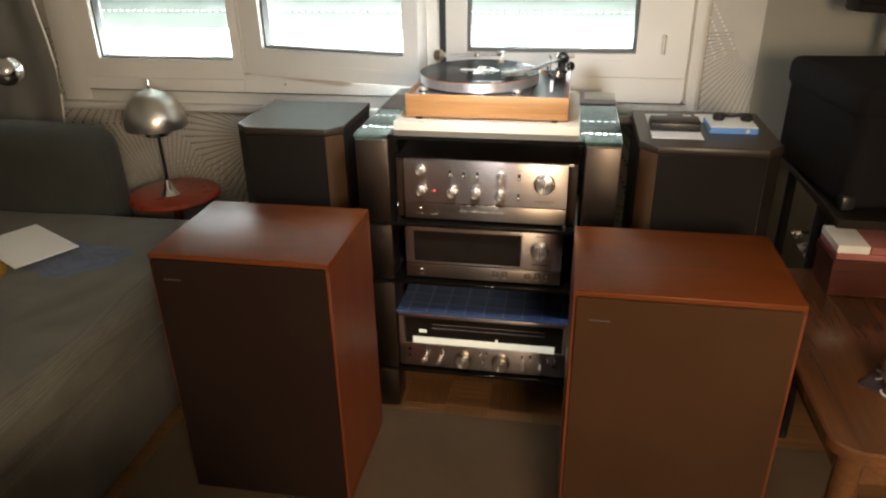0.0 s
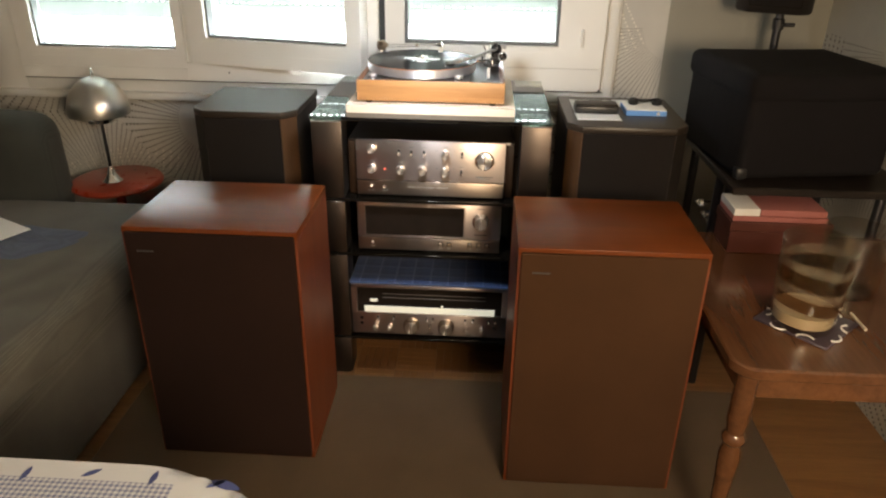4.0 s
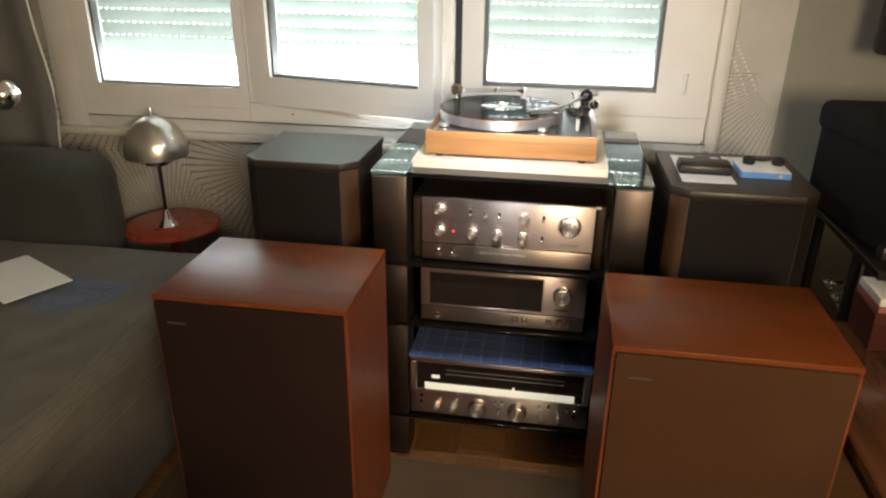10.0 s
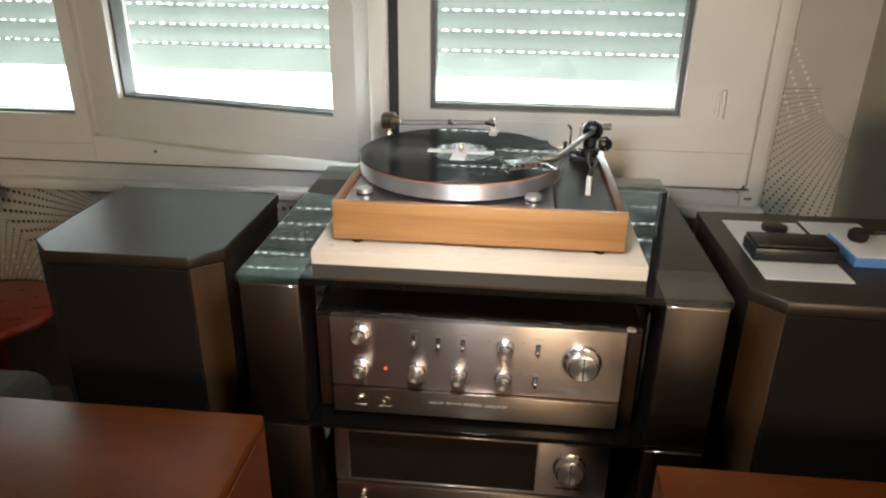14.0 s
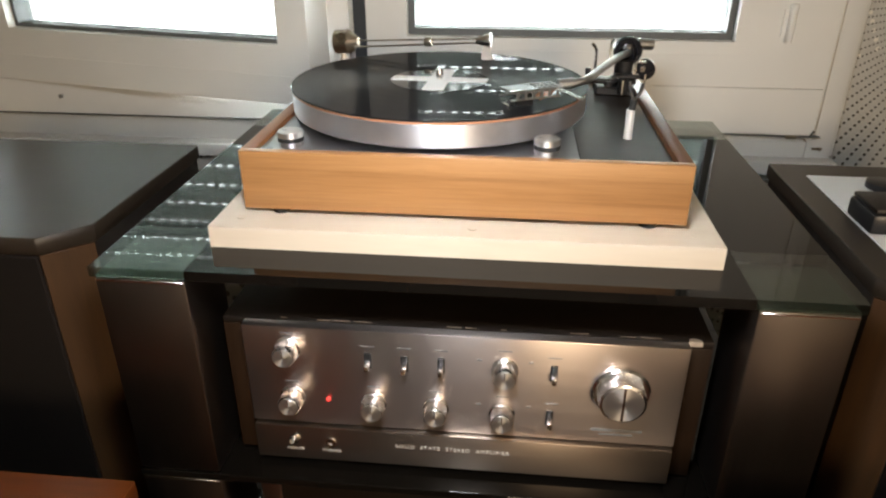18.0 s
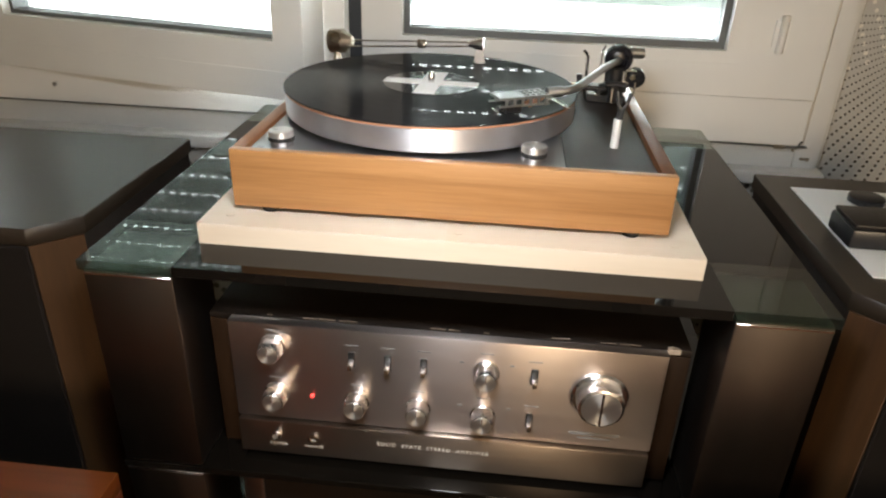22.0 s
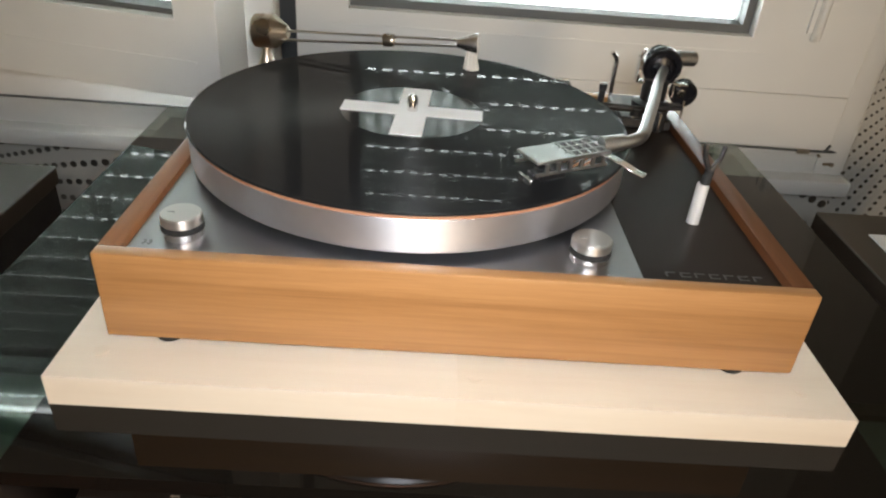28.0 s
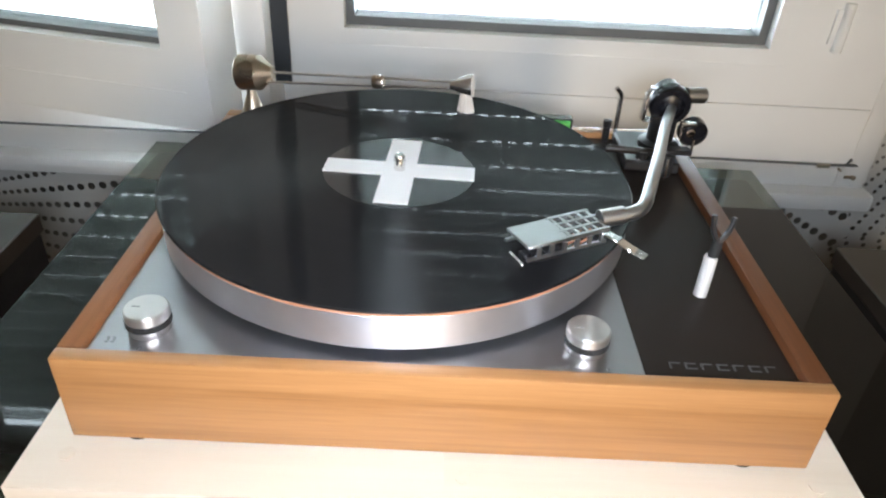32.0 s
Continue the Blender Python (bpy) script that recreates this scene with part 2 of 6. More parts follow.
M["print_white"] = plain("print_white", (0.75, 0.73, 0.68), 0.5)
M["print_blue"] = plain("print_blue", (0.07, 0.09, 0.26), 0.8)
M["copper"] = plain("copper", (0.70, 0.36, 0.22), 0.4, 0.6)
M["bristle"] = plain("bristle", (0.52, 0.49, 0.45), 0.9)
M["rubber"] = plain("rubber", (0.01, 0.01, 0.01), 0.8)
M["green_vial"] = plain("green_vial", (0.10, 0.46, 0.10), 0.15)
M["lamp_metal"] = brushed("lamp_metal", (0.66, 0.63, 0.58), 2, 0.3)
M["drink"] = plain("drink", (0.55, 0.47, 0.34), 0.2, vary=0.05, bump=0)
M["strap"] = cloth("strap", (0.05, 0.055, 0.06), 900)


def glass_material(name, tint, dark=0.0, gloss_rough=0.02, ior=1.5):
    """Thin glass: light goes straight through, tinted, with a mirror coat by Fresnel."""
    m = Nodes(name)
    clear = m.add("BsdfTransparent", (tint,))
    gloss = m.add("BsdfGlossy", {"Color": (1, 1, 1, 1), "Roughness": gloss_rough})
    face = m.t.nodes.new("ShaderNodeLayerWeight").outputs["Facing"]
    fres = m.math("MULTIPLY_ADD", m.math("POWER", face, 4.0), 0.85, (ior - 1) ** 2 / (ior + 1) ** 2)
    mixed = m.add("MixShader", (fres, clear, gloss))
    m.t.links.new(mixed, m.out.inputs[0])
    return m.mat


M["window_glass"] = glass_material("window_glass", (0.95, 0.97, 0.96, 1))
M["drink_glass"] = glass_material("drink_glass", (0.93, 0.91, 0.87, 1), ior=1.6)


def print_material():
    """Thin print on a pane; glare that washes it pale is put in as half-clear grey."""
    m = Nodes("pane_print")
    mixed = m.add("MixShader", (0.45, m.add("BsdfTransparent"), m.add("BsdfDiffuse", ((0.5, 0.5, 0.52, 1),))))
    m.t.links.new(mixed, m.out.inputs[0])
    return m.mat


M["pane_print"] = print_material()


def frosted_material():
    """Pale satin glass that scatters what falls on it."""
    m = Nodes("frosted_glass")
    soft = m.add("MixShader", (0.5, m.add("BsdfDiffuse", ((0.75, 0.68, 0.55, 1),)), m.add("BsdfTranslucent", ((0.75, 0.68, 0.55, 1),))))
    m.t.links.new(m.add("MixShader", (0.22, m.add("BsdfTransparent"), soft)), m.out.inputs[0])
    return m.mat



def glowing(name, colour, strength):
    m = Nodes(name)
    m.set(colour=colour, glow=colour, glow_by=strength)
    return m.mat


M["black_glass"] = Nodes("black_glass").set(colour=(0.006, 0.005, 0.004), rough=0.03, spec=0.22).mat
M["corner_glass"] = glass_material("corner_glass", (0.50, 0.56, 0.52, 1))
M["band_glass"] = glass_material("band_glass", (0.50, 0.36, 0.24, 1), ior=1.7)
M["frosted_glass"] = frosted_material()
M["coaster_navy"] = plain("coaster_navy", (0.055, 0.04, 0.055), 0.4)


def spun_material(name="spun_metal", axis="Z", light=(0.70, 0.68, 0.66), rough=0.42):
    """Metal turned on a lathe: fine rings round its own axis."""
    m = Nodes(name)
    m.set(colour=m.ramp(m.noise(m.coords(), 40, 3), [(0.3, tuple(c * 0.9 for c in light)), (0.7, light)]), metal=0.92, rough=rough, aniso=0.8, aniso_turn=0.25)
    m.t.links.new(m.add("Tangent", direction_type="RADIAL", axis=axis), m.bsdf.inputs["Tangent"])
    return m.mat


M["spun_metal"] = spun_material()
M["spun_front"] = spun_material("spun_front", "Y")
M["turned_aluminium"] = spun_material("turned_aluminium", "Z", (0.74, 0.74, 0.78), 0.40)
M["led_red"] = glowing("led_red", (1.0, 0.06, 0.05), 0.9)
# glow put in for torchlight thrown back by the receiver's pale dial
M["dial_torchlight"] = glowing("dial_torchlight", (0.62, 0.60, 0.48), 0.28)


def shutter_material():
    m = Nodes("shutter_slat")
    v = m.coords()
    col = m.ramp(m.noise(v, 6, 3), [(0.3, (0.285, 0.305, 0.290)), (0.7, (0.335, 0.36, 0.34))])
    front = m.add("BsdfDiffuse", {"Color": col})
    back = m.add("BsdfTranslucent", {"Color": col})
    m.t.links.new(m.add("MixShader", (0.5, front, back)), m.out.inputs[0])
    return m.mat


M["shutter"] = shutter_material()


def backdrop_material():
    m = Nodes("bright_outdoors")
    v = m.coords()
    f = m.noise(v, 1.5, 2)
    col = m.ramp(f, [(0.3, (0.86, 0.95, 0.93)), (0.7, (1.0, 1.0, 1.0))])
    m.set(colour=(0.5, 0.5, 0.5), glow=col, glow_by=2.6)
    return m.mat


M["outdoors"] = backdrop_material()


def wallpaper_material():
    """Pale paper with suns: rays of metallic dots round centres on a lattice."""
    m = Nodes("sunburst_wallpaper")
    tc = m.t.nodes.new("ShaderNodeTexCoord")
    sep = m.t.nodes.new("ShaderNodeSeparateXYZ")
    m.t.links.new(tc.outputs["Object"], sep.inputs[0])
    along = m.math("ADD", sep.outputs[0], sep.outputs[1])
    up = sep.outputs[2]

    def polar(x0, z0, w, h):
        """Distance and angle from the nearest of centres w and h apart."""
        u = m.math("SUBTRACT", m.math("FRACT", m.math("DIVIDE", m.math("ADD", along, 20 * w - x0 + w / 2), w)), 0.5)
        v = m.math("SUBTRACT", m.math("FRACT", m.math("DIVIDE", m.math("ADD", up, 20 * h - z0 + h / 2), h)), 0.5)
        px, py = m.math("MULTIPLY", u, w), m.math("MULTIPLY", v, h)
        r = m.math("SQRT", m.math("ADD", m.math("MULTIPLY", px, px), m.math("MULTIPLY", py, py)))
        return px, py, r, m.math("ARCTAN2", py, px)

    def rays(r, angle, count, growth, size):
        """Rays of dots that grow outward with the spaces between them."""
        a = m.math("MULTIPLY", angle, count / (2 * math.pi))
        side = m.math("MULTIPLY", m.math("MULTIPLY", m.math("SUBTRACT", m.math("FRACT", a), 0.5), r), 2 * math.pi / count)
        dr = m.math("MULTIPLY", m.math("MULTIPLY", m.math("SUBTRACT", m.math("FRACT", m.math("DIVIDE", m.math("LOGARITHM", r, math.e), growth)), 0.5), growth), r)
        d = m.math("SQRT", m.math("ADD", m.math("MULTIPLY", side, side), m.math("MULTIPLY", dr, dr)))
        return m.math("LESS_THAN", d, m.math("MULTIPLY", r, size))

    # suns of several sizes; each dot belongs to the nearest sun
    suns = [(polar(-0.76, 0.24, 2.02, 0.68), 100.0, 0.034, 0.0095), (polar(-0.354, 0.555, 2.02, 0.68), 70.0, 0.047, 0.0155),
            (polar(0.446, 0.41, 4.0, 1.36), 56.0, 0.054, 0.0190), (polar(0.75, 0.745, 4.0, 2.0), 56.0, 0.054, 0.0180)]
    near = suns[0][0][2]
    for place, _, _, _ in suns[1:]:
        near = m.math("MINIMUM", near, place[2])
    dot = 0.0
    for place, count, growth, size in suns:
        own = m.math("LESS_THAN", place[2], m.math("ADD", near, 0.00005))
        dot = m.math("ADD", dot, m.math("MULTIPLY", rays(place[2], place[3], count, growth, size), own))
    dot = m.math("MULTIPLY", m.math("MULTIPLY", dot, m.math("GREATER_THAN", near, 0.105)), m.math("LESS_THAN", up, 0.92))
    # pale fan: the glint of metallic dots is put into their colour
    px, py, r3, a3 = polar(0.86, 1.38, 1.48, 1.52)
    fan = m.math("LESS_THAN", m.math("ABSOLUTE", px), m.math("MULTIPLY", m.math("ABSOLUTE", py), 0.64))
    band = m.math("MULTIPLY", m.math("GREATER_THAN", r3, 0.40), m.math("LESS_THAN", r3, 0.60))
    pale = m.math("MULTIPLY", m.math("MULTIPLY", rays(r3, a3, 130.0, 0.027, 0.0062), fan), band)
    stain = m.noise(m.coords(), 4, 4)
    paper = m.ramp(stain, [(0.3, (0.50, 0.49, 0.45)), (0.7, (0.58, 0.57, 0.525))])
    m.set(colour=m.mix(dot, m.mix(pale, paper, (0.78, 0.75, 0.67)), (0.19, 0.18, 0.16)), rough=m.math("MULTIPLY_ADD", dot, -0.38, 0.7), metal=m.math("MULTIPLY", dot, 0.8),
          normal=m.bump(m.noise(m.coords(), 400, 2), 0.05, 0.0005))
    return m.mat


M["wallpaper"] = wallpaper_material()


def record_material():
    """Vinyl: its gloss changes from track to track."""
    m = Nodes("record_vinyl")
    tc = m.t.nodes.new("ShaderNodeTexCoord")
    sep = m.t.nodes.new("ShaderNodeSeparateXYZ")
    m.t.links.new(tc.outputs["Object"], sep.inputs[0])
    r = m.math("SQRT", m.math("ADD", m.math("MULTIPLY", sep.outputs[0], sep.outputs[0]), m.math("MULTIPLY", sep.outputs[1], sep.outputs[1])))
    band = m.math("SINE", m.math("MULTIPLY", r, 2 * math.pi / 0.016))
    m.set(colour=(0.010, 0.010, 0.011), rough=m.math("MULTIPLY_ADD", band, 0.006, 0.56), spec=0.13, aniso=1.0, aniso_turn=0.25, coat=0.25, coat_rough=0.025)
    m.t.links.new(m.add("Tangent", direction_type="RADIAL", axis="Z"), m.bsdf.inputs["Tangent"])
    return m.mat


M["vinyl"] = record_material()


def tartan_material():
    """Blue cotton with pale crossing lines."""
    m = Nodes("blue_check_cloth")
    tc = m.t.nodes.new("ShaderNodeTexCoord")
    sep = m.t.nodes.new("ShaderNodeSeparateXYZ")
    m.t.links.new(tc.outputs["Object"], sep.inputs[0])

    def lines(src, step, width):
        f = m.math("FRACT", m.math("DIVIDE", m.math("ADD", src, 5.0), step))
        return m.math("LESS_THAN", f, width)

    base = m.ramp(m.noise(m.coords(), 8, 4), [(0.3, (0.018, 0.045, 0.15)), (0.7, (0.03, 0.075, 0.21))])
    broad = m.math("MULTIPLY", m.math("ADD", lines(sep.outputs[0], 0.05, 0.5), lines(sep.outputs[1], 0.05, 0.5)), 0.3)
    thin = m.math("MINIMUM", m.math("ADD", lines(sep.outputs[0], 0.05, 0.10), lines(sep.outputs[1], 0.05, 0.10)), 0.6)
    col = m.mix(broad, base, (0.012, 0.03, 0.11))
    m.set(colour=m.mix(thin, col, (0.10, 0.15, 0.30)), rough=0.95, sheen=0.1, normal=m.bump(m.noise(m.coords(), 900, 2), 0.3, 0.001))
    return m.mat


M["tartan"] = tartan_material()


def tablecloth_material():
    """White oilcloth with a panel of small blue checks."""
    m = Nodes("blue_white_oilcloth")
    tc = m.t.nodes.new("ShaderNodeTexCoord")
    sep = m.t.nodes.new("ShaderNodeSeparateXYZ")
    m.t.links.new(tc.outputs["Object"], sep.inputs[0])
    x, y = sep.outputs[0], sep.outputs[1]

    def half(src):
        return m.math("LESS_THAN", m.math("FRACT", m.math("DIVIDE", m.math("ADD", src, 5.0), 0.0085)), 0.5)

    check = m.math("MULTIPLY", m.math("ADD", half(x), half(y)), 0.42)
    inside = m.math("MULTIPLY", m.math("LESS_THAN", x, 0.505), m.math("LESS_THAN", y, 0.365))
    col = m.mix(m.math("MULTIPLY", check, inside), (0.74, 0.75, 0.78), (0.09, 0.12, 0.33))
    m.set(colour=col, rough=0.45, normal=m.bump(m.noise(m.coords(), 60, 3), 0.1, 0.001))
    return m.mat


def check_fill_material():
    """Small blue and white checks."""
    m = Nodes("blue_check_print")
    sep = m.t.nodes.new("ShaderNodeSeparateXYZ")
    m.t.links.new(m.coords((1, 1, 1), (0, 0, 0.5)), sep.inputs[0])
    a, b = [m.math("LESS_THAN", m.math("FRACT", m.math("DIVIDE", m.math("ADD", s, 5.0), 0.009)), 0.5) for s in (sep.outputs[0], sep.outputs[1])]
    m.set(colour=m.mix(m.math("MULTIPLY", m.math("ADD", a, b), 0.42), (0.72, 0.73, 0.77), (0.09, 0.12, 0.33)), rough=0.5)
    return m.mat


M["check_fill"] = check_fill_material()
M["oilcloth"] = tablecloth_material()

# ---------------------------------------------------------------- shapes
PLACE = {}


def box(lo, hi, bevel=0.0, segments=1):
    bm = bmesh.new()
    bmesh.ops.create_cube(bm, size=1.0)
    size = [b - a for a, b in zip(lo, hi)]
    bmesh.ops.scale(bm, vec=size, verts=bm.verts)
    bmesh.ops.translate(bm, vec=[(a + b) / 2 for a, b in zip(lo, hi)], verts=bm.verts)
    if bevel:
        bmesh.ops.bevel(bm, geom=bm.edges[:], offset=min(bevel, 0.45 * min(size)), segments=segments, affect="EDGES", profile=0.5)
    return bm


def join(*bms):
    """One bmesh out of several."""
    out = bms[0]
    for b in bms[1:]:
        me = bpy.data.meshes.new("joined")
        b.to_mesh(me)
        out.from_mesh(me)
        bpy.data.meshes.remove(me)
        b.free()
    return out


def lathe(profile, at=(0, 0, 0), turn=None, segments=32):
    """A turned shape: (radius, height) pairs from one end to the other; turn: a rotation matrix for its axis."""
    bm = bmesh.new()
    rings = []
    for r, z in profile:
        if r < 1e-6:
            rings.append([bm.verts.new((0, 0, z))])
        else:
            rings.append([bm.verts.new((r * math.cos(k * math.tau / segments), r * math.sin(k * math.tau / segments), z)) for k in range(segments)])
    for a, b in zip(rings, rings[1:]):
        for k in range(segments):
            j = (k + 1) % segments
            quad = [a[k % len(a)], a[j % len(a)], b[j % len(b)], b[k % len(b)]]
            seen = list(dict.fromkeys(quad))
            if len(seen) > 2:
                bm.faces.new(seen)
    for ring, flip in ((rings[0], True), (rings[-1], False)):
        if len(ring) > 2:
            bm.faces.new(ring[::-1] if flip else ring)
    bmesh.ops.recalc_face_normals(bm, faces=bm.faces)
    if turn is not None:
        bmesh.ops.transform(bm, matrix=turn.to_4x4(), verts=bm.verts)
    bmesh.ops.translate(bm, vec=at, verts=bm.verts)
    for f in bm.faces:
        f.smooth = len(f.verts) < 5
    return bm


def rod(a, b, r, segments=12, r2=None):
    a, b = Vector(a), Vector(b)
    q = (b - a).to_track_quat("Z", "Y").to_matrix()
    return lathe([(r, 0), (r if r2 is None else r2, (b - a).length)], a, q, segments)


def tube(points, r, segments=10):
    """A round tube along points."""
    bm = bmesh.new()
    pts = [Vector(p) for p in points]
    rings = []
    for i, p in enumerate(pts):
        d = (pts[min(i + 1, len(pts) - 1)] - pts[max(i - 1, 0)]).normalized()
        side = d.cross(Vector((0, 0, 1)))
        if side.length < 1e-3:
            side = Vector((1, 0, 0))
        side.normalize()
        up = side.cross(d)
        rings.append([bm.verts.new(p + r * (math.cos(k * math.tau / segments) * side + math.sin(k * math.tau / segments) * up)) for k in range(segments)])
    for a, b in zip(rings, rings[1:]):
        for k in range(segments):
            f = bm.faces.new((a[k], a[(k + 1) % segments], b[(k + 1) % segments], b[k]))
            f.smooth = True
    bm.faces.new(rings[0][::-1])
    bm.faces.new(rings[-1])
    bmesh.ops.recalc_face_normals(bm, faces=bm.faces)
    return bm


def prism(outline, z0, z1, bevel=0.0):
    """A flat outline given height."""
    bm = bmesh.new()
    low = [bm.verts.new((x, y, z0)) for x, y in outline]
    high = [bm.verts.new((x, y, z1)) for x, y in outline]
    bm.faces.new(low[::-1])
    bm.faces.new(high)
    n = len(outline)
    for k in range(n):
        bm.faces.new((low[k], low[(k + 1) % n], high[(k + 1) % n], high[k]))
    bmesh.ops.recalc_face_normals(bm, faces=bm.faces)
    if bevel:
        bmesh.ops.bevel(bm, geom=bm.edges[:], offset=bevel, segments=1, affect="EDGES", profile=0.5)
    return bm


def smooth_curve(points, steps=6):
    """Points on a smooth line through the given ones."""
    pts = [Vector(p) for p in points]
    out = []
    for i in range(len(pts) - 1):
        p0, p1, p2, p3 = pts[max(i - 1, 0)], pts[i], pts[i + 1], pts[min(i + 2, len(pts) - 1)]
        for k in range(steps):
            t = k / steps
            out.append(0.5 * ((2 * p1) + (p2 - p0) * t + (2 * p0 - 5 * p1 + 4 * p2 - p3) * t * t + (3 * p1 - p0 - 3 * p2 + p3) * t ** 3))
    out.append(pts[-1])
    return out


def part(name, bm, material, parent=None, label="", smooth=False):
    """Links a bmesh, written in world places, as one mesh object under a thing or a part."""
    at = PLACE.get(parent.name, Vector((0, 0, 0))) if parent else Vector((0, 0, 0))
    if at.length > 0:
        bmesh.ops.translate(bm, vec=-at, verts=bm.verts)
    if smooth:
        for f in bm.faces:
            f.smooth = True
    me = bpy.data.meshes.new(name)
    bm.to_mesh(me)
    bm.free()
    me.set_sharp_from_angle(angle=radians(38))
    me.materials.append(M[material])
    ob = new(name, me)
    PLACE[ob.name] = at
    if parent:
        ob.parent = parent
    return tagged(ob, label)


def thing(name, at, label, category, group="", kind=""):
    """An Empty at a thing's base, to parent its parts."""
    ob = new(name)
    ob.empty_display_size = 0.05
    ob.location = at
    PLACE[ob.name] = Vector(at)
    return tagged(ob, label, category, group, kind)


def solid(name, bm, material, label, category, kind="", group=""):
    """A thing or a piece of the setting that is one mesh."""
    lo = Vector([min(v.co[k] for v in bm.verts) for k in range(3)])
    hi = Vector([max(v.co[k] for v in bm.verts) for k in range(3)])
    base = Vector(((lo.x + hi.x) / 2, (lo.y + hi.y) / 2, lo.z))
    bmesh.ops.translate(bm, vec=-base, verts=bm.verts)
    me = bpy.data.meshes.new(name)
    bm.to_mesh(me)
    bm.free()
    me.set_sharp_from_angle(angle=radians(38))
    me.materials.append(M[material])
    ob = new(name, me)
    ob.location = base
    PLACE[ob.name] = base
    return tagged(ob, label, category, group, kind)


def setting(name, bm, material, label=""):
    ob = part(name, bm, material, None, label)
    ob["kind"] = "structure"
    return ob


def lettering(name, text, size, m, material, parent, label="", spread=1.0):
    """Words in the built-in font, as a thin mesh, at a pose in the world."""
    data = bpy.data.curves.new(name, "FONT")
    data.body, data.size, data.extrude, data.align_x, data.space_character = text, size, 0.0002, "CENTER", spread
    tmp = new(name + "_outline", data)
    bpy.context.view_layer.update()
    me = bpy.data.meshes.new_from_object(tmp)
    bpy.data.objects.remove(tmp)
    me.name = name
    me.transform(Matrix.Translation(-PLACE[parent.name]) @ m)
    me.materials.append(M[material])
    ob = new(name, me)
    ob.parent = parent
    PLACE[ob.name] = PLACE[parent.name]
    return tagged(ob, label)


FRONT = pose(0, 0, 0, 90, 0, 0)  # writing that faces the room

# ---------------------------------------------------------------- the room
WALL = 0.46  # inner face of the window wall
X0, X1, Y0, TOP = -2.6, 1.28, -3.3, 2.5
WX0, WX1, WZ0, WZ1 = -1.49, 0.60, 0.69, 1.60  # the window's opening; its unseen top set low to darken the glass top's reflection

floor = setting("floor", box((X0 - 0.2, Y0 - 0.2, -0.12), (X1 + 0.2, WALL + 0.2, -0.006)), "parquet", "brown mosaic parquet floor")
ceiling = setting("ceiling", box((X0 - 0.2, Y0 - 0.2, TOP), (X1 + 0.2, WALL + 0.2, TOP + 0.1)), "ceiling_paint", "pale painted ceiling")
window_wall = join(box((X0 - 0.2, WALL, -0.006), (WX0, WALL + 0.2, TOP)), box((WX1, WALL, -0.006), (0.77, WALL + 0.2, TOP)),
                   box((WX0, WALL, -0.006), (WX1, WALL + 0.2, WZ0)), box((WX0, WALL, WZ1), (WX1, WALL + 0.2, TOP)))
setting("wall_north", window_wall, "wallpaper", "pale wallpaper with sunburst rays of grey dots")
setting("wall_north_end", box((0.77, WALL, -0.006), (X1 + 0.2, WALL + 0.2, TOP)), "wall_paint", "plain grey-beige painted wall")
setting("wall_east", box((X1, Y0, -0.006), (X1 + 0.2, WALL, TOP)), "wallpaper", "pale wallpaper with sunburst rays of grey dots")
setting("wall_west", box((X0 - 0.2, Y0, -0.006), (X0, WALL, TOP)), "wallpaper", "pale wallpaper with sunburst rays of grey dots")
setting("wall_south", box((X0 - 0.2, Y0 - 0.2, -0.006), (X1 + 0.2, Y0, TOP)), "white_paint", "plain painted wall")
setting("backdrop", box((-9.0, 3.4, -4.0), (9.0, 3.45, 4.5)), "outdoors", "bright hazy daylight outside")

# the window: fixed frame, three sashes
window = thing("window_1", (-0.445, WALL, WZ0), "white painted three-part window with the middle sash ajar", "window", kind="structure")
FY0, FY1 = WALL - 0.025, WALL + 0.07


def bars(name, spans, y0, y1, bevel=0.0015):
    for x0, x1, z0, z1 in spans:
        part(name, box((x0, y0, z0), (x1, y1, z1), bevel, 2), "white_paint", window)


bars("window_frame", [(WX0 - 0.05, WX0 + 0.055, WZ0 - 0.02, WZ1 + 0.03), (0.566, WX1 + 0.006, WZ0 - 0.02, WZ1 + 0.03), (WX0 + 0.055, 0.5655, WZ0 - 0.02, WZ0 + 0.026),
                      (WX0 + 0.055, 0.5655, WZ1 - 0.04, WZ1 + 0.03), (-0.845, -0.805, WZ0 + 0.0755, WZ1 - 0.04), ], FY0, FY1)
bars("window_post", [(-0.208, -0.169, WZ0 + 0.04, WZ1 - 0.04)], WALL - 0.115, FY1)
part("window_frame", box((WX1 + 0.0065, WALL - 0.014, WZ0 - 0.02), (WX1 + 0.016, WALL - 0.001, WZ1 + 0.03), 0.003, 2), "white_paint", window)
part("window_sill", box((WX0 - 0.06, WALL - 0.05, WZ0 - 0.045), (WX1 + 0.014, WALL - 0.001, WZ0 - 0.02), 0.006, 2), "white_paint", window)


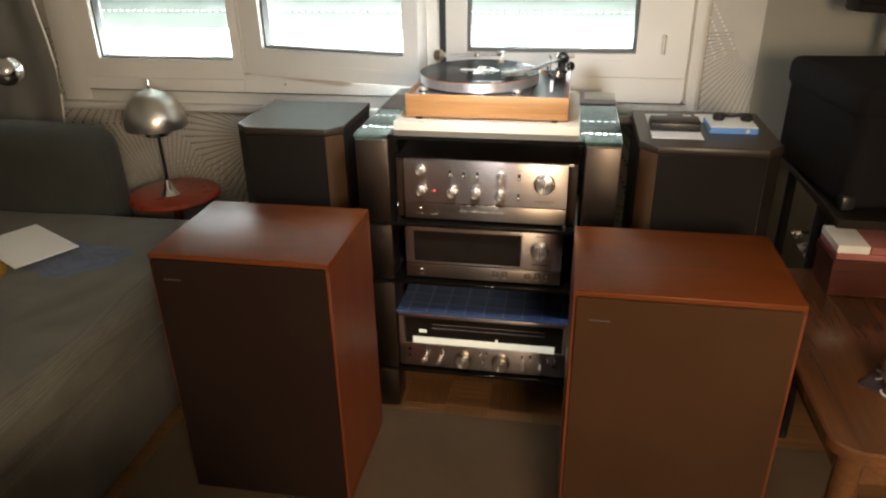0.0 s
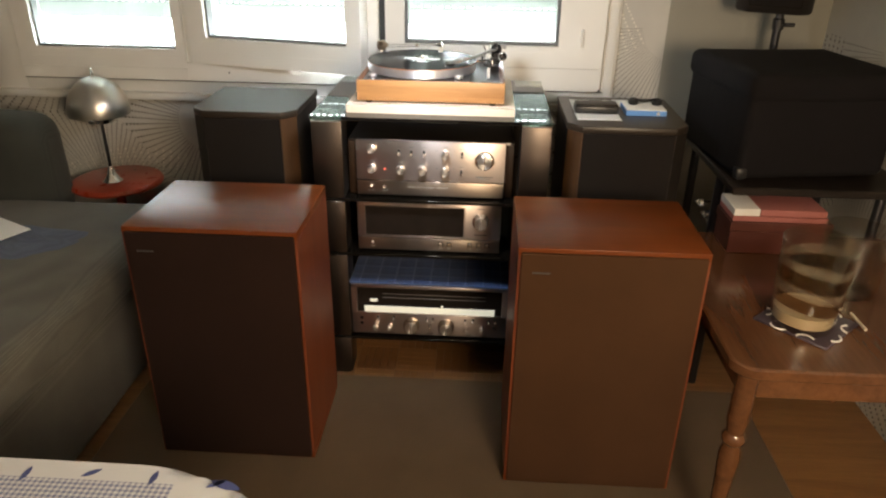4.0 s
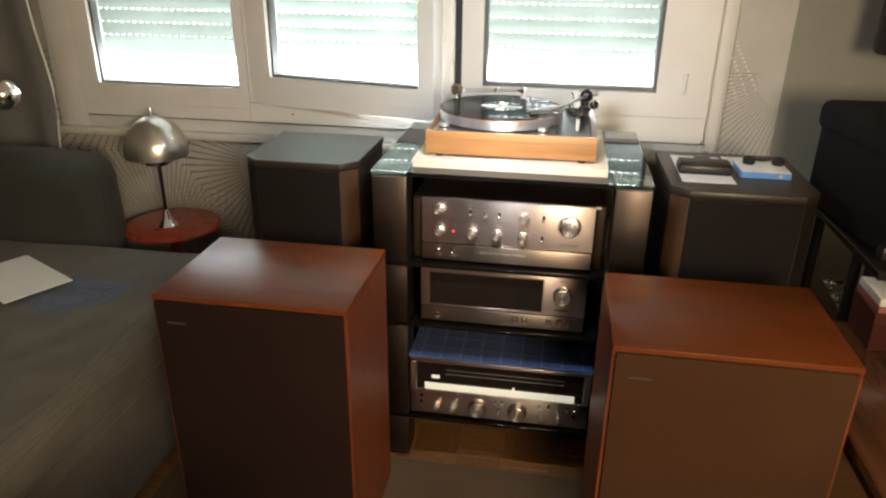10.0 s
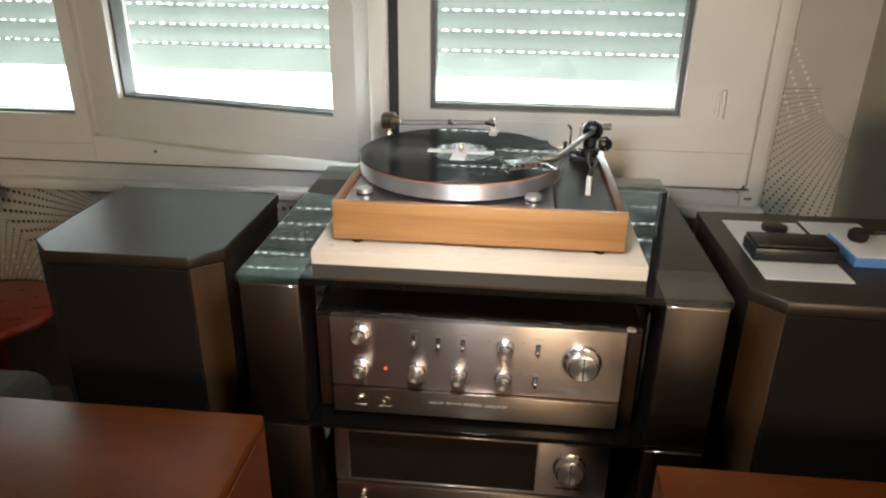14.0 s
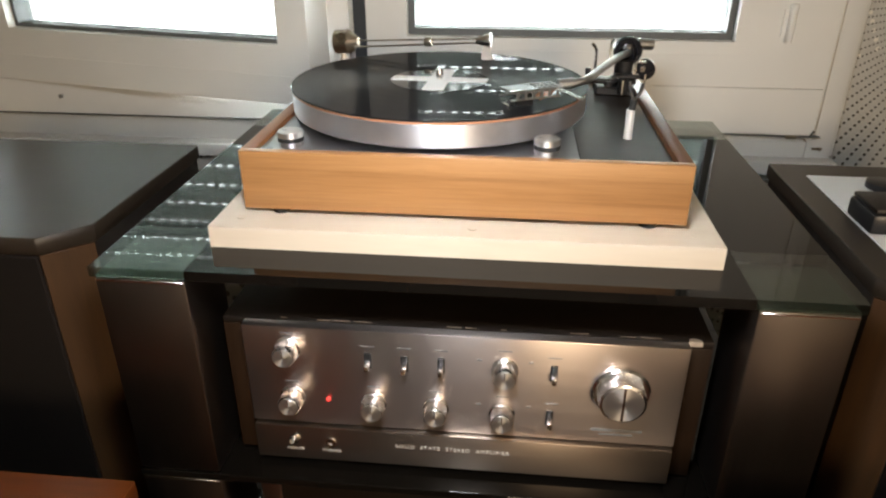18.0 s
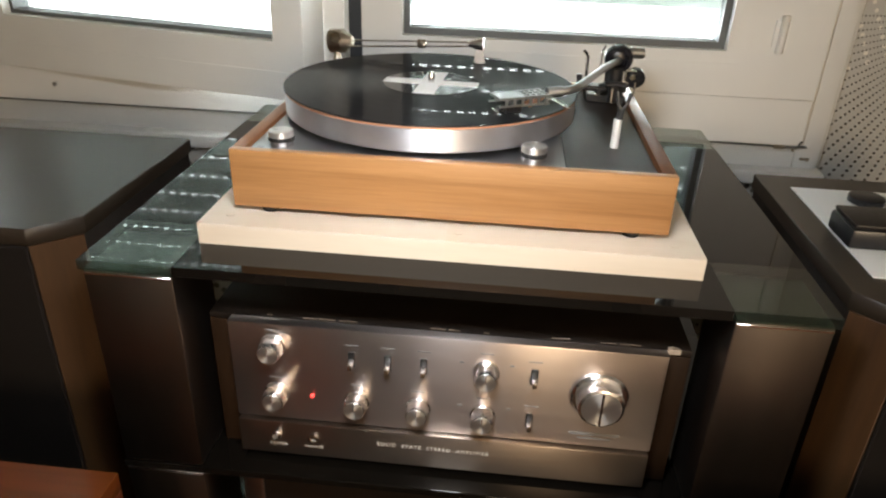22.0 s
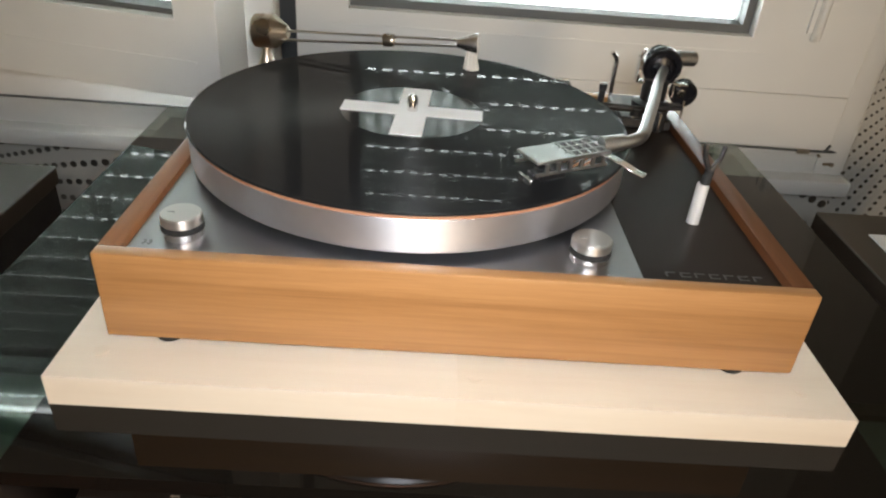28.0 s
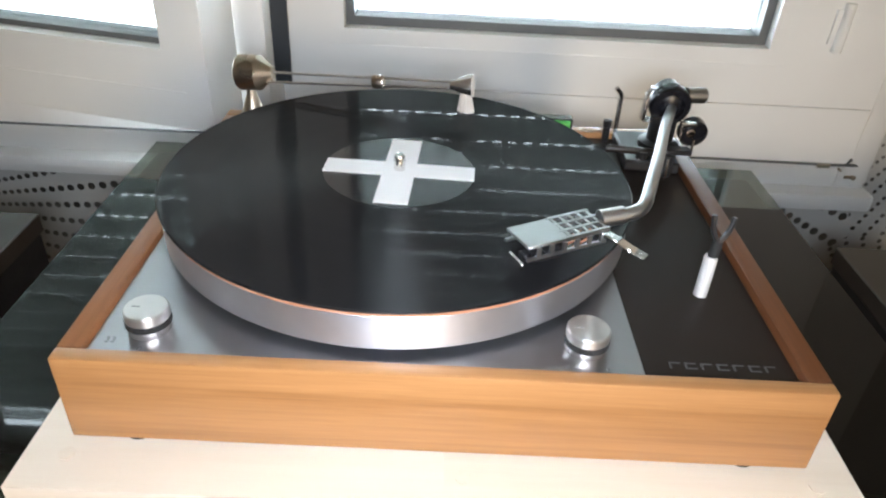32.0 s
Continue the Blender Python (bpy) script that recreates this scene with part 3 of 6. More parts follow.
def sash(x0, x1, pane, hinge=None, angle=0.0, y0=WALL - 0.045, y1=WALL + 0.02, g=0.006, z0=WZ0 + 0.0245, bead=0.03):
    """One sash: four bars, a rubber gasket round the pane and the pane. Swung about the upright at hinge."""
    px0, px1, pz0 = pane
    z1, pz1 = WZ1 - 0.035, WZ1 - 0.12
    made = []
    for a, b, c, d in ((x0, px0, z0, z1), (px1, x1, z0, z1), (px0, px1, z0, pz0), (px0, px1, pz1, z1)):
        made.append(("sash_bar", box((a, y0, c), (b, y1, d)), "white_paint"))
    for a, b, c, d in ((px0, px0 + g, pz0, pz1), (px1 - g, px1, pz0, pz1), (px0 + g, px1 - g, pz0, pz0 + g), (px0 + g, px1 - g, pz1 - g, pz1)):
        made.append(("gasket", box((a, y0 + 0.016, c), (b, y1 - 0.016, d)), "gasket"))
    # a shallow raised bead on the lower bar
    made.append(("bead", box((px0 - 0.022, y0 - 0.0015, pz0 - bead), (px1 + 0.022, y0 - 0.0003, pz0 - bead + 0.0016)), "white_paint"))
    made.append(("pane", box((px0 + g, (y0 + y1) / 2 - 0.003, pz0 + g), (px1 - g, (y0 + y1) / 2 + 0.003, pz1 - g)), "window_glass"))
    for name, bm, mat in made:
        if hinge is not None:
            bmesh.ops.rotate(bm, cent=(hinge, y1, 0), matrix=Matrix.Rotation(radians(angle), 3, "Z"), verts=bm.verts)
        ob = part(name, bm, mat, window)
        if name == "pane":
            ob.visible_shadow = False


sash(-1.425, -0.842, (-1.36, -0.872, 0.820), z0=0.757, bead=0.03)
sash(-0.808, -0.186, (-0.7425, -0.2355, 0.862), hinge=-0.81, angle=-12.8, z0=0.776, bead=0.045)
sash(-0.171, 0.5645, (-0.092, 0.416, 0.858), g=0.0105, z0=0.789, bead=0.020)
# the fixed rail below the sashes, and the dark seal along its foot
part("lower_rail", box((-1.425, WALL - 0.045, 0.7145), (-0.842, WALL + 0.02, 0.7562), 0.0004), "white_paint", window)
part("lower_rail", box((-0.8415, WALL - 0.045, 0.7145), (-0.172, WALL + 0.02, 0.7752), 0.0004), "white_paint", window)
part("lower_rail", box((-0.171, WALL - 0.045, 0.7145), (0.5645, WALL + 0.02, 0.7882), 0.0004), "white_paint", window)
part("sash_seal", tube([(-1.42, WALL - 0.0462, 0.7150), (-0.80, WALL - 0.0462, 0.7148), (-0.175, WALL - 0.0462, 0.7150)], 0.0017, 8), "gasket", window, "thin dark rubber seal")
# dark rubber seal under the last sash, rounded up at its corner; mouldings on the frame
part("sash_seal", tube(smooth_curve([(-0.150, WALL - 0.0462, 0.7150), (0.20, WALL - 0.0462, 0.7140), (0.545, WALL - 0.0462, 0.7125), (0.5585, WALL - 0.0462, 0.7150), (0.5640, WALL - 0.0462, 0.7225)], 5), 0.0017, 8), "gasket", window, "thin dark rubber seal")
part("moulding", tube([(0.5715, FY0 + 0.001, 0.703), (0.5715, FY0 + 0.001, WZ1)], 0.0048, 12), "white_paint", window)
part("moulding", tube([(-0.15, FY0 + 0.001, 0.7015), (0.5670, FY0 + 0.001, 0.7015)], 0.0045, 12), "white_paint", window)
part("screw_plate", join(box((0.575, FY0 - 0.0035, 0.6845), (0.591, FY0 + 0.0005, 0.6885), 0.001), rod((0.586, FY0 - 0.0055, 0.6865), (0.586, FY0, 0.6865), 0.0026)), "brass_grey", window, "small brown metal plate")
part("screw_cap", lathe([(0.0035, 0), (0.0035, 0.0012), (0.0022, 0.002), (0, 0.002)], (-0.687, WALL - 0.0705, 0.752), Matrix.Rotation(radians(90), 3, "X") @ Matrix.Rotation(radians(11), 3, "Y"), 14), "print_grey", window, "small grey screw cap")
# hinges and a small latch on the last sash
for z in (0.888, 1.38):
    part("hinge", join(rod((0.492, WALL - 0.05, z - 0.028), (0.492, WALL - 0.05, z + 0.028), 0.006), box((0.480, WALL - 0.049, z - 0.02), (0.505, WALL - 0.0445, z + 0.02))), "white_paint", window)
part("bolt", join(box((0.520, WALL - 0.051, 0.7090), (0.537, WALL - 0.046, 0.7150), 0.001), rod((0.552, WALL - 0.051, 0.7070), (0.552, WALL - 0.045, 0.7070), 0.0018)), "brass_grey", window)
# small print at the foot of the last pane
lettering("lettering", "CE", 0.011, pose(0.245, WALL - 0.0170, 0.8785) @ FRONT, "pane_print", window)
ring_points = [(0.300 + 0.0062 * math.cos(k * math.tau / 24), WALL - 0.0164, 0.8835 + 0.0062 * math.sin(k * math.tau / 24)) for k in range(25)]
part("small_print", tube(ring_points, 0.0007, 6), "pane_print", window)
for k in range(7):
    part("small_print", box((0.312 + 0.0062 * k, WALL - 0.0170, 0.8800), (0.3155 + 0.0062 * k, WALL - 0.0164, 0.8845)), "pane_print", window)
for pz in (0.8720, 0.8740):
    part("small_print", box((0.03, WALL - 0.0170, pz), (0.38, WALL - 0.0164, pz + 0.0007)), "pane_print", window)

strap = solid("shutter_strap", box((-0.172, 0.375, 0.80), (-0.150, 0.378, 1.62)), "strap", "dark woven roller shutter strap hanging by the window", "strap")

# roller shutter outside, partly down, with slotted joints
shutter = thing("roller_shutter", (-0.445, WALL + 0.13, 0.95), "pale grey plastic roller shutter, partly lowered, light coming through its slots", "shutter")
SY, PITCH, ZB = WALL + 0.115, 0.0425, 0.957


def slat_mesh():
    rows = []
    for k in range(7):
        t = k / 6
        rows.append((-0.006 * math.sin(math.pi * t), 0.0017 + t * (PITCH - 0.0034)))
    bm = bmesh.new()
    x0, x1 = WX0 - 0.02, WX1 + 0.01
    last = None
    for dy, z in rows:
        pair = [bm.verts.new((x0, dy, z)), bm.verts.new((x1, dy, z))]
        if last:
            f = bm.faces.new((last[0], last[1], pair[1], pair[0]))
            f.smooth = True
        last = pair
    n = int((x1 - x0) / 0.024)
    for k in range(n):  # webs between the slots
        a = x0 + k * 0.024
        v = [bm.verts.new(c) for c in ((a, 0, -0.0017), (a + 0.010, 0, -0.0017), (a + 0.010, 0, 0.0017), (a, 0, 0.0017))]
        bm.faces.new(v)
    ext = bmesh.ops.extrude_face_region(bm, geom=bm.faces[:])
    bmesh.ops.translate(bm, vec=(0, 0.004, 0), verts=[g for g in ext["geom"] if isinstance(g, bmesh.types.BMVert)])
    bmesh.ops.recalc_face_normals(bm, faces=bm.faces)
    me = bpy.data.meshes.new("slat")
    bm.to_mesh(me)
    bm.free()
    me.materials.append(M["shutter"])
    return me


slat = slat_mesh()
for k in range(16):
    ob = new("slat", slat)
    ob.parent = shutter
    ob.location = Vector((0, SY, ZB + k * PITCH)) - PLACE[shutter.name]
part("bottom_rail", box((WX0 - 0.02, SY - 0.006, ZB - 0.058), (WX1 + 0.01, SY + 0.008, ZB - 0.0018), 0.003), "shutter", shutter)

# skirting boards
setting("baseboard", box((X0, WALL - 0.014, -0.006), (X1, WALL - 0.001, 0.07), 0.004), "white_paint", "white skirting board")

rug = solid("rug", box((-0.77, -1.9, -0.006), (0.95, -0.262, 0.006), 0.004), "rug_cloth", "flat brown woven rug on the parquet floor", "rug")

# ---------------------------------------------------------------- the front pair of loudspeakers


def big_speaker(x0, x1, y0, y1, h, grille, label):
    t = thing("floor_speaker", ((x0 + x1) / 2, (y0 + y1) / 2, 0.006), label, "loudspeaker", "large wooden floor speakers")
    w = 0.019
    part("top_panel", box((x0, y0, h - w), (x1, y1, h), 0.0015, 2), "teak", t)
    part("base_panel", box((x0, y0, 0.006), (x1, y1, 0.006 + w), 0.0015), "teak", t)
    part("side_panel", box((x0, y0, 0.006 + w), (x0 + w, y1, h - w), 0.0012), "teak_side", t)
    part("side_panel", box((x1 - w, y0, 0.006 + w), (x1, y1, h - w), 0.0012), "teak_side", t)
    part("back_panel", box((x0 + w, y1 - 0.02, 0.006 + w), (x1 - w, y1 - 0.006, h - w)), "black_vinyl", t)
    part("baffle", box((x0 + w, y0 + 0.02, 0.006 + w), (x1 - w, y0 + 0.035, h - w)), "black_vinyl", t)
    part("grille", box((x0 + 0.006, y0 - 0.007, 0.012), (x1 - 0.006, y0 + 0.018, h - 0.010), 0.004, 2), grille, t, "stretched woven grille cloth")
    part("badge", box((x0 + 0.03, y0 - 0.0085, h - 0.056), (x0 + 0.068, y0 - 0.0065, h - 0.052), 0.0008), "badge_grey", t, "small dark maker's plate")
    return t


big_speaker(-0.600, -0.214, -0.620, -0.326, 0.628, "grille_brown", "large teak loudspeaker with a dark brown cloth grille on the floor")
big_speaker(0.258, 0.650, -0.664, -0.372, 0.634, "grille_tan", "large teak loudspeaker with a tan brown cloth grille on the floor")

# ---------------------------------------------------------------- the rear pair of loudspeakers


def rear_speaker(x0, x1, y0, y1, h, inner, label):
    """A box with its two upright front corners cut off; the cut next to the rack is veneered."""
    c = 0.037
    t = thing("rear_speaker", ((x0 + x1) / 2, (y0 + y1) / 2, -0.006), label, "loudspeaker", "black loudspeakers beside the rack")

    def plan(grow):
        return [(x0 - grow, y1), (x0 - grow, y0 + c), (x0 + c, y0 - grow), (x1 - c, y0 - grow), (x1 + grow, y0 + c), (x1 + grow, y1)]

    part("cabinet", prism(plan(-0.004), -0.006, h - 0.0182, 0.0012), "black_vinyl", t)
    part("top_panel", prism(plan(0.0), h - 0.0178, h, 0.0012), "speaker_top", t)
    part("grille", box((x0 + c + 0.002, y0 - 0.001, 0.02), (x1 - c - 0.002, y0 + 0.0035, h - 0.0185), 0.002), "grille_black", t, "black cloth grille")
    for side, wooden in ((-1, inner < 0), (1, inner > 0)):
        ex = x1 - 0.004 if side > 0 else x0 + 0.004
        a, b = Vector((ex - side * (c - 0.0015), y0 + 0.003)), Vector((ex, y0 + c + 0.0005))
        n = Vector((side, -1)).normalized() * 0.0035
        strip = prism([tuple(a), tuple(b), tuple(b + n), tuple(a + n)], -0.004, h - 0.0183, 0.0006)
        part("edge_strip", strip, "walnut" if wooden else "black_vinyl", t, "walnut strip on the cut corner" if wooden else "")
    return t


rear_speaker(-0.604, -0.321, -0.180, 0.105, 0.770, 1, "black boxy loudspeaker with a walnut edge strip beside the rack")
rear_speaker(0.395, 0.706, -0.206, 0.122, 0.765, -1, "black boxy loudspeaker with a walnut edge strip, small things on top")

# ---------------------------------------------------------------- the rack
GX0, GX1, GY0, GY1, GZ = -0.263, 0.352, -0.250, 0.236, 0.783
rack = thing("hifi_rack", (0.045, 0.0, -0.006), "hifi rack with smoked glass shelves and brushed metal corner columns", "rack")
PW = 0.082  # the clear corners of the black glass top
part("glass_top", box((GX0 + PW, GY0, GZ - 0.009), (GX1 - PW, GY1, GZ)), "black_glass", rack, "black glass top")
for px0 in (GX0, GX1 - PW):
    part("glass_wing", box((px0, GY0 + PW, GZ - 0.009), (px0 + PW, GY1 - PW, GZ)), "black_glass", rack, "black glass top")
for px0 in (GX0, GX1 - PW):
    for py0 in (GY0, GY1 - PW):
        part("clear_corner", box((px0, py0, GZ - 0.009), (px0 + PW, py0 + PW, GZ)), "corner_glass", rack, "clear greenish glass corner")
SHELVES = (0.1325, 0.4025, 0.5625)  # upper faces of the glass shelves, which run through the columns
for x0, x1 in ((GX0 + 0.002, GX0 + 0.080), (GX1 - 0.078, GX1 - 0.002)):
    for y0, y1 in ((GY0 + 0.003, GY0 + 0.078), (GY1 - 0.078, GY1 - 0.003)):
        for z0, z1 in zip((0.008,) + SHELVES, tuple(z - 0.0085 for z in SHELVES) + (GZ - 0.0115,)):
            col = part("column", box((x0, y0, z0 + 0.0003), (x1, y1, z1), 0.002, 2), "column_metal", rack)
            if y0 < 0 and z1 > 0.3:
                part("trim_line", box((x0 + 0.001, y0 - 0.0012, z1 - 0.0030), (x1 - 0.001, y0 - 0.0002, z1 - 0.0006), 0.0004), "chrome", col, "thin chrome line")
            if z0 < 0.01:
                part("column_foot", box((x0 + 0.008, y0 + 0.008, -0.006), (x1 - 0.008, y1 - 0.008, 0.0078), 0.002), "rubber", col)
            if z1 > 0.7:
                part("column_cap", box((x0 + 0.001, y0 + 0.001, GZ - 0.0113), (x1 - 0.001, y1 - 0.001, GZ - 0.0093)), "cap_metal", col)
for z in SHELVES:
    part("shelf", box((GX0 + 0.001, GY0 + 0.001, z - 0.008), (GX1 - 0.001, GY1 - 0.001, z), 0.001), "black_glass", rack, "black glass shelf")
# white patch paints in the bright highlight on the back column
part("highlight_patch", box((-0.258, GY1 - 0.0800, 0.440), (-0.236, GY1 - 0.0782, 0.478)), "white_paper", rack, "white patch standing in for a highlight on the column")

# ---------------------------------------------------------------- hifi components


def turned_knob(parent, x, y, z, r, depth, mat="knob_metal", name="knob", mark=True, skirt=1.12):
    """A metal knob that sticks out to the front, with a skirt, a grip and a pointer line. On big knobs the line runs
    full height to paint in the cap's highlight streak.
    """
    m = Matrix.Rotation(radians(90), 3, "X")
    k = part(name, lathe([(r * skirt, 0), (r * skirt, depth * 0.18), (r, depth * 0.25), (r * 0.97, depth * 0.93), (r * 0.88, depth), (r * 0.2, depth * 1.0), (0, depth * 0.99)], (x, y, z), m, 36), mat, parent)
    part("cap", lathe([(r * 0.86, depth - 0.0002), (r * 0.85, depth + 0.0004), (r * 0.1, depth + 0.0005), (0, depth + 0.0005)], (x, y, z), m, 36), "spun_front", k)
    if mark:
        part("pointer", box((x - r * 0.05, y - depth - 0.0011, z + (r * 0.10 if r < 0.015 else -r * 0.80)), (x + r * 0.05, y - depth + 0.001, z + r * 0.84)), "chrome", k)
    ridge = []
    n = 36
    for q in range(n):
        a = q * math.tau / n
        ridge.append(rod((x + r * 0.985 * math.cos(a), y - depth * 0.3, z + r * 0.985 * math.sin(a)), (x + r * 0.985 * math.cos(a), y - depth * 0.72, z + r * 0.985 * math.sin(a)), r * 0.028, 4))
    part("grip", join(*ridge), mat, k)
    return k


def lever(parent, x, y, z, h=0.011, name="switch"):
    s = part(name, box((x - 0.0032, y - 0.0015, z - h * 0.75), (x + 0.0032, y + 0.0005, z + h * 0.75), 0.0006), "black_plastic", parent)
    part("lever", box((x - 0.0022, y - 0.011, z - h * 0.5), (x + 0.0022, y - 0.001, z + h * 0.12), 0.001, 2), "knob_metal", s)


def toggle(parent, x, y, z):
    s = part("toggle_switch", lathe([(0.0045, 0), (0.0045, 0.003), (0.003, 0.004)], (x, y, z), Matrix.Rotation(radians(90), 3, "X"), 16), "knob_metal", parent)
    part("lever", rod((x, y - 0.003, z), (x + 0.002, y - 0.014, z + 0.008), 0.0015, 8, 0.0024), "chrome", s)


def chassis(name, label, x0, x1, z0, z1, yf, yb, split):
    t = thing(name, ((x0 + x1) / 2, (yf + yb) / 2, z0 - 0.006), label, name.replace("_", " "))
    part("case", box((x0 + 0.006, yf + 0.012, z0), (x1 - 0.006, yb, z1 - 0.009), 0.002), "black_cover", t, "black metal cover")
    if split:
        part("face_panel", box((x0, yf, split + 0.002), (x1, yf + 0.011, z1), 0.0012, 2), "silver_face", t, "brushed silver face")
        part("lower_panel", box((x0 + 0.001, yf - 0.004, z0), (x1 - 0.001, yf + 0.011, split), 0.0014, 2), "champagne", t, "champagne lower strip")
    for fx in (x0 + 0.04, x1 - 0.04):
        for fy in (yf + 0.05, yb - 0.05):
            part("foot", rod((fx, fy, z0 - 0.006), (fx, fy, z0 + 0.001), 0.012, 16), "rubber", t)
    return t


# amplifier
AX0, AX1, AZ0, AZ1, AY = -0.152, 0.238, 0.5685, 0.7165, -0.222
SPLIT = 0.608
amp = chassis("amplifier", "silver solid state stereo amplifier with metal knobs on a rack shelf", AX0, AX1, AZ0, AZ1, AY, 0.08, SPLIT)


# its wooden case is wider than the face and set back behind it
for x0, x1 in ((-0.1740, AX0 - 0.0006), (AX1 + 0.0006, 0.2600)):
    part("side_cheek", box((x0, AY + 0.013, AZ0 - 0.004), (x1, 0.09, AZ1 - 0.0075), 0.0015, 2), "walnut_deep", amp, "walnut veneered side")
part("case_top", box((-0.1740, AY + 0.013, AZ1 - 0.0072), (0.2600, 0.09, AZ1 - 0.0010), 0.0015, 2), "walnut_dark", amp, "dark veneered top")
# worn veneer along the top's front edge and a chipped corner
rng = random.Random(21)
for k in range(16):
    x = rng.uniform(-0.13, 0.225)
    w, d = rng.uniform(0.004, 0.020), rng.uniform(0.0006, 0.0016)
    y = AY + 0.0142 + rng.uniform(0, 0.005) ** 1.2
    part("scuff", box((x, y, AZ1 - 0.0012), (x + w, y + d, AZ1 - 0.0007)), "chipboard", amp)
part("chipped_corner", prism([(0.2385, AY + 0.0125), (0.2505, AY + 0.0125), (0.2485, AY + 0.0165), (0.2440, AY + 0.0185), (0.2395, AY + 0.0170)], AZ1 - 0.0060, AZ1 - 0.0006, 0.0004), "chipboard", amp, "pale bare wood at a chipped corner")


def on_face(u, v, x0=AX0, x1=AX1, z1=AZ1, z0=SPLIT + 0.002):
    return x0 + u * (x1 - x0), z1 - v * (z1 - z0)


for u, v in ((0.105, 0.21), (0.105, 0.71), (0.300, 0.72), (0.447, 0.73), (0.602, 0.30), (0.600, 0.75)):
    x, z = on_face(u, v)
    turned_knob(amp, x, AY, z, 0.0105, 0.017)
x, z = on_face(0.862, 0.44)
volume = turned_knob(amp, x, AY, z, 0.0205, 0.020, name="volume_knob")
part("collar", lathe([(0.0255, 0), (0.0255, 0.004), (0.0235, 0.006), (0.021, 0.006)], (x, AY, z), Matrix.Rotation(radians(90), 3, "X"), 40), "chrome", volume)
for u, v in ((0.290, 0.29), (0.374, 0.30), (0.458, 0.30), (0.712, 0.31), (0.710, 0.77)):
    x, z = on_face(u, v)
    lever(amp, x, AY, z)
x, z = on_face(0.190, 0.72)
part("pilot_light", lathe([(0.0019, 0), (0.0019, 0.001), (0.0013, 0.002), (0, 0.0024)], (x, AY, z), Matrix.Rotation(radians(90), 3, "X"), 12), "led_red", amp, "small red glowing pilot light")
LY = AY - 0.004
toggle(amp, AX0 + 0.10 * 0.39, LY, 0.594)
x = AX0 + 0.19 * 0.39
part("jack_socket", join(lathe([(0.0052, 0), (0.0052, 0.002), (0.0034, 0.002), (0.0034, 0.0005), (0, 0.0005)], (x, LY, 0.592), Matrix.Rotation(radians(90), 3, "X"), 20)), "chrome", amp)


def words(parent, text, x, y, z, size, material="print_white"):
    lettering("lettering", text, size, pose(x, y - 0.0004, z) @ FRONT, material, parent, spread=1.25)


words(amp, "SOLID  STATE  STEREO  AMPLIFIER", AX0 + 0.485 * 0.39, LY, 0.5905, 0.0056)
words(amp, "POWER", AX0 + 0.10 * 0.39, LY, 0.580, 0.0042)
words(amp, "PHONES", AX0 + 0.19 * 0.39, LY, 0.580, 0.0040)


def print_bars(parent, places, material="print_grey"):
    """Small print that cannot be read."""
    for px, py, pz, w, h in places:
        part("small_print", box((px - w / 2, py - 0.0004, pz - h / 2), (px + w / 2, py + 0.0004, pz + h / 2)), material, parent)


marks = []
for u, v in ((0.105, 0.06), (0.105, 0.55), (0.300, 0.56), (0.447, 0.57), (0.602, 0.12), (0.600, 0.58), (0.290, 0.15), (0.374, 0.15), (0.458, 0.15), (0.712, 0.16), (0.712, 0.62)):
    x, z = on_face(u, v)
    marks.append((x, AY, z, 0.012, 0.0010))
for u in (0.545, 0.66):
    for v in (0.22, 0.67):
        x, z = on_face(u, v)
        marks.append((x, AY, z, 0.004, 0.0014))
x, z = on_face(0.865, 0.86)
marks += [(x, AY, z, 0.045, 0.003), (x, AY, z - 0.005, 0.03, 0.0016)]
print_bars(amp, marks, "print_grey")

# tuner
TX0, TX1, TZ0, TZ1, TY = -0.154, 0.235, 0.4085, 0.5535, -0.226
TSPLIT = 0.444
tuner = chassis("tuner", "silver radio tuner with a long dark dial window", TX0, TX1, TZ0, TZ1, TY, 0.08, TSPLIT)
w = TX1 - TX0
dx0, dx1, dz0, dz1 = TX0 + 0.056 * w, TX0 + 0.742 * w, TSPLIT + 0.008, TZ1 - 0.0175
part("dial_window", box((dx0, TY - 0.0015, dz0), (dx1, TY + 0.0005, dz1), 0.0006), "black_satin", tuner, "dark dial window, unlit")
for a, b, c, d in ((dx0 - 0.003, dx1 + 0.003, dz1, dz1 + 0.003), (dx0 - 0.003, dx1 + 0.003, dz0 - 0.003, dz0), (dx0 - 0.003, dx0, dz0, dz1), (dx1, dx1 + 0.003, dz0, dz1)):
    part("dial_rim", box((a, TY - 0.003, c), (b, TY + 0.0005, d), 0.0005), "silver_face", tuner)
turned_knob(tuner, TX0 + 0.862 * w, TY, TSPLIT + 0.056, 0.0205, 0.018, name="tuning_knob")
print_bars(tuner, [(TX0 + 0.862 * w, TY, TSPLIT + 0.016, 0.035, 0.0025), (TX0 + 0.862 * w, TY, TZ1 - 0.018, 0.02, 0.0016)], "print_dark")
toggle(tuner, TX0 + 0.105 * w, TY - 0.004, 0.430)
for u in (0.586, 0.645, 0.79, 0.853, 0.91):
    x = TX0 + u * w
    b = part("push_button", box((x - 0.0045, TY - 0.013, 0.4255), (x + 0.0045, TY - 0.004, 0.4345), 0.001, 2), "brass_grey", tuner)
    part("surround", box((x - 0.0065, TY - 0.0052, 0.4235), (x + 0.0065, TY - 0.0038, 0.4365), 0.0005), "dark_metal", b)
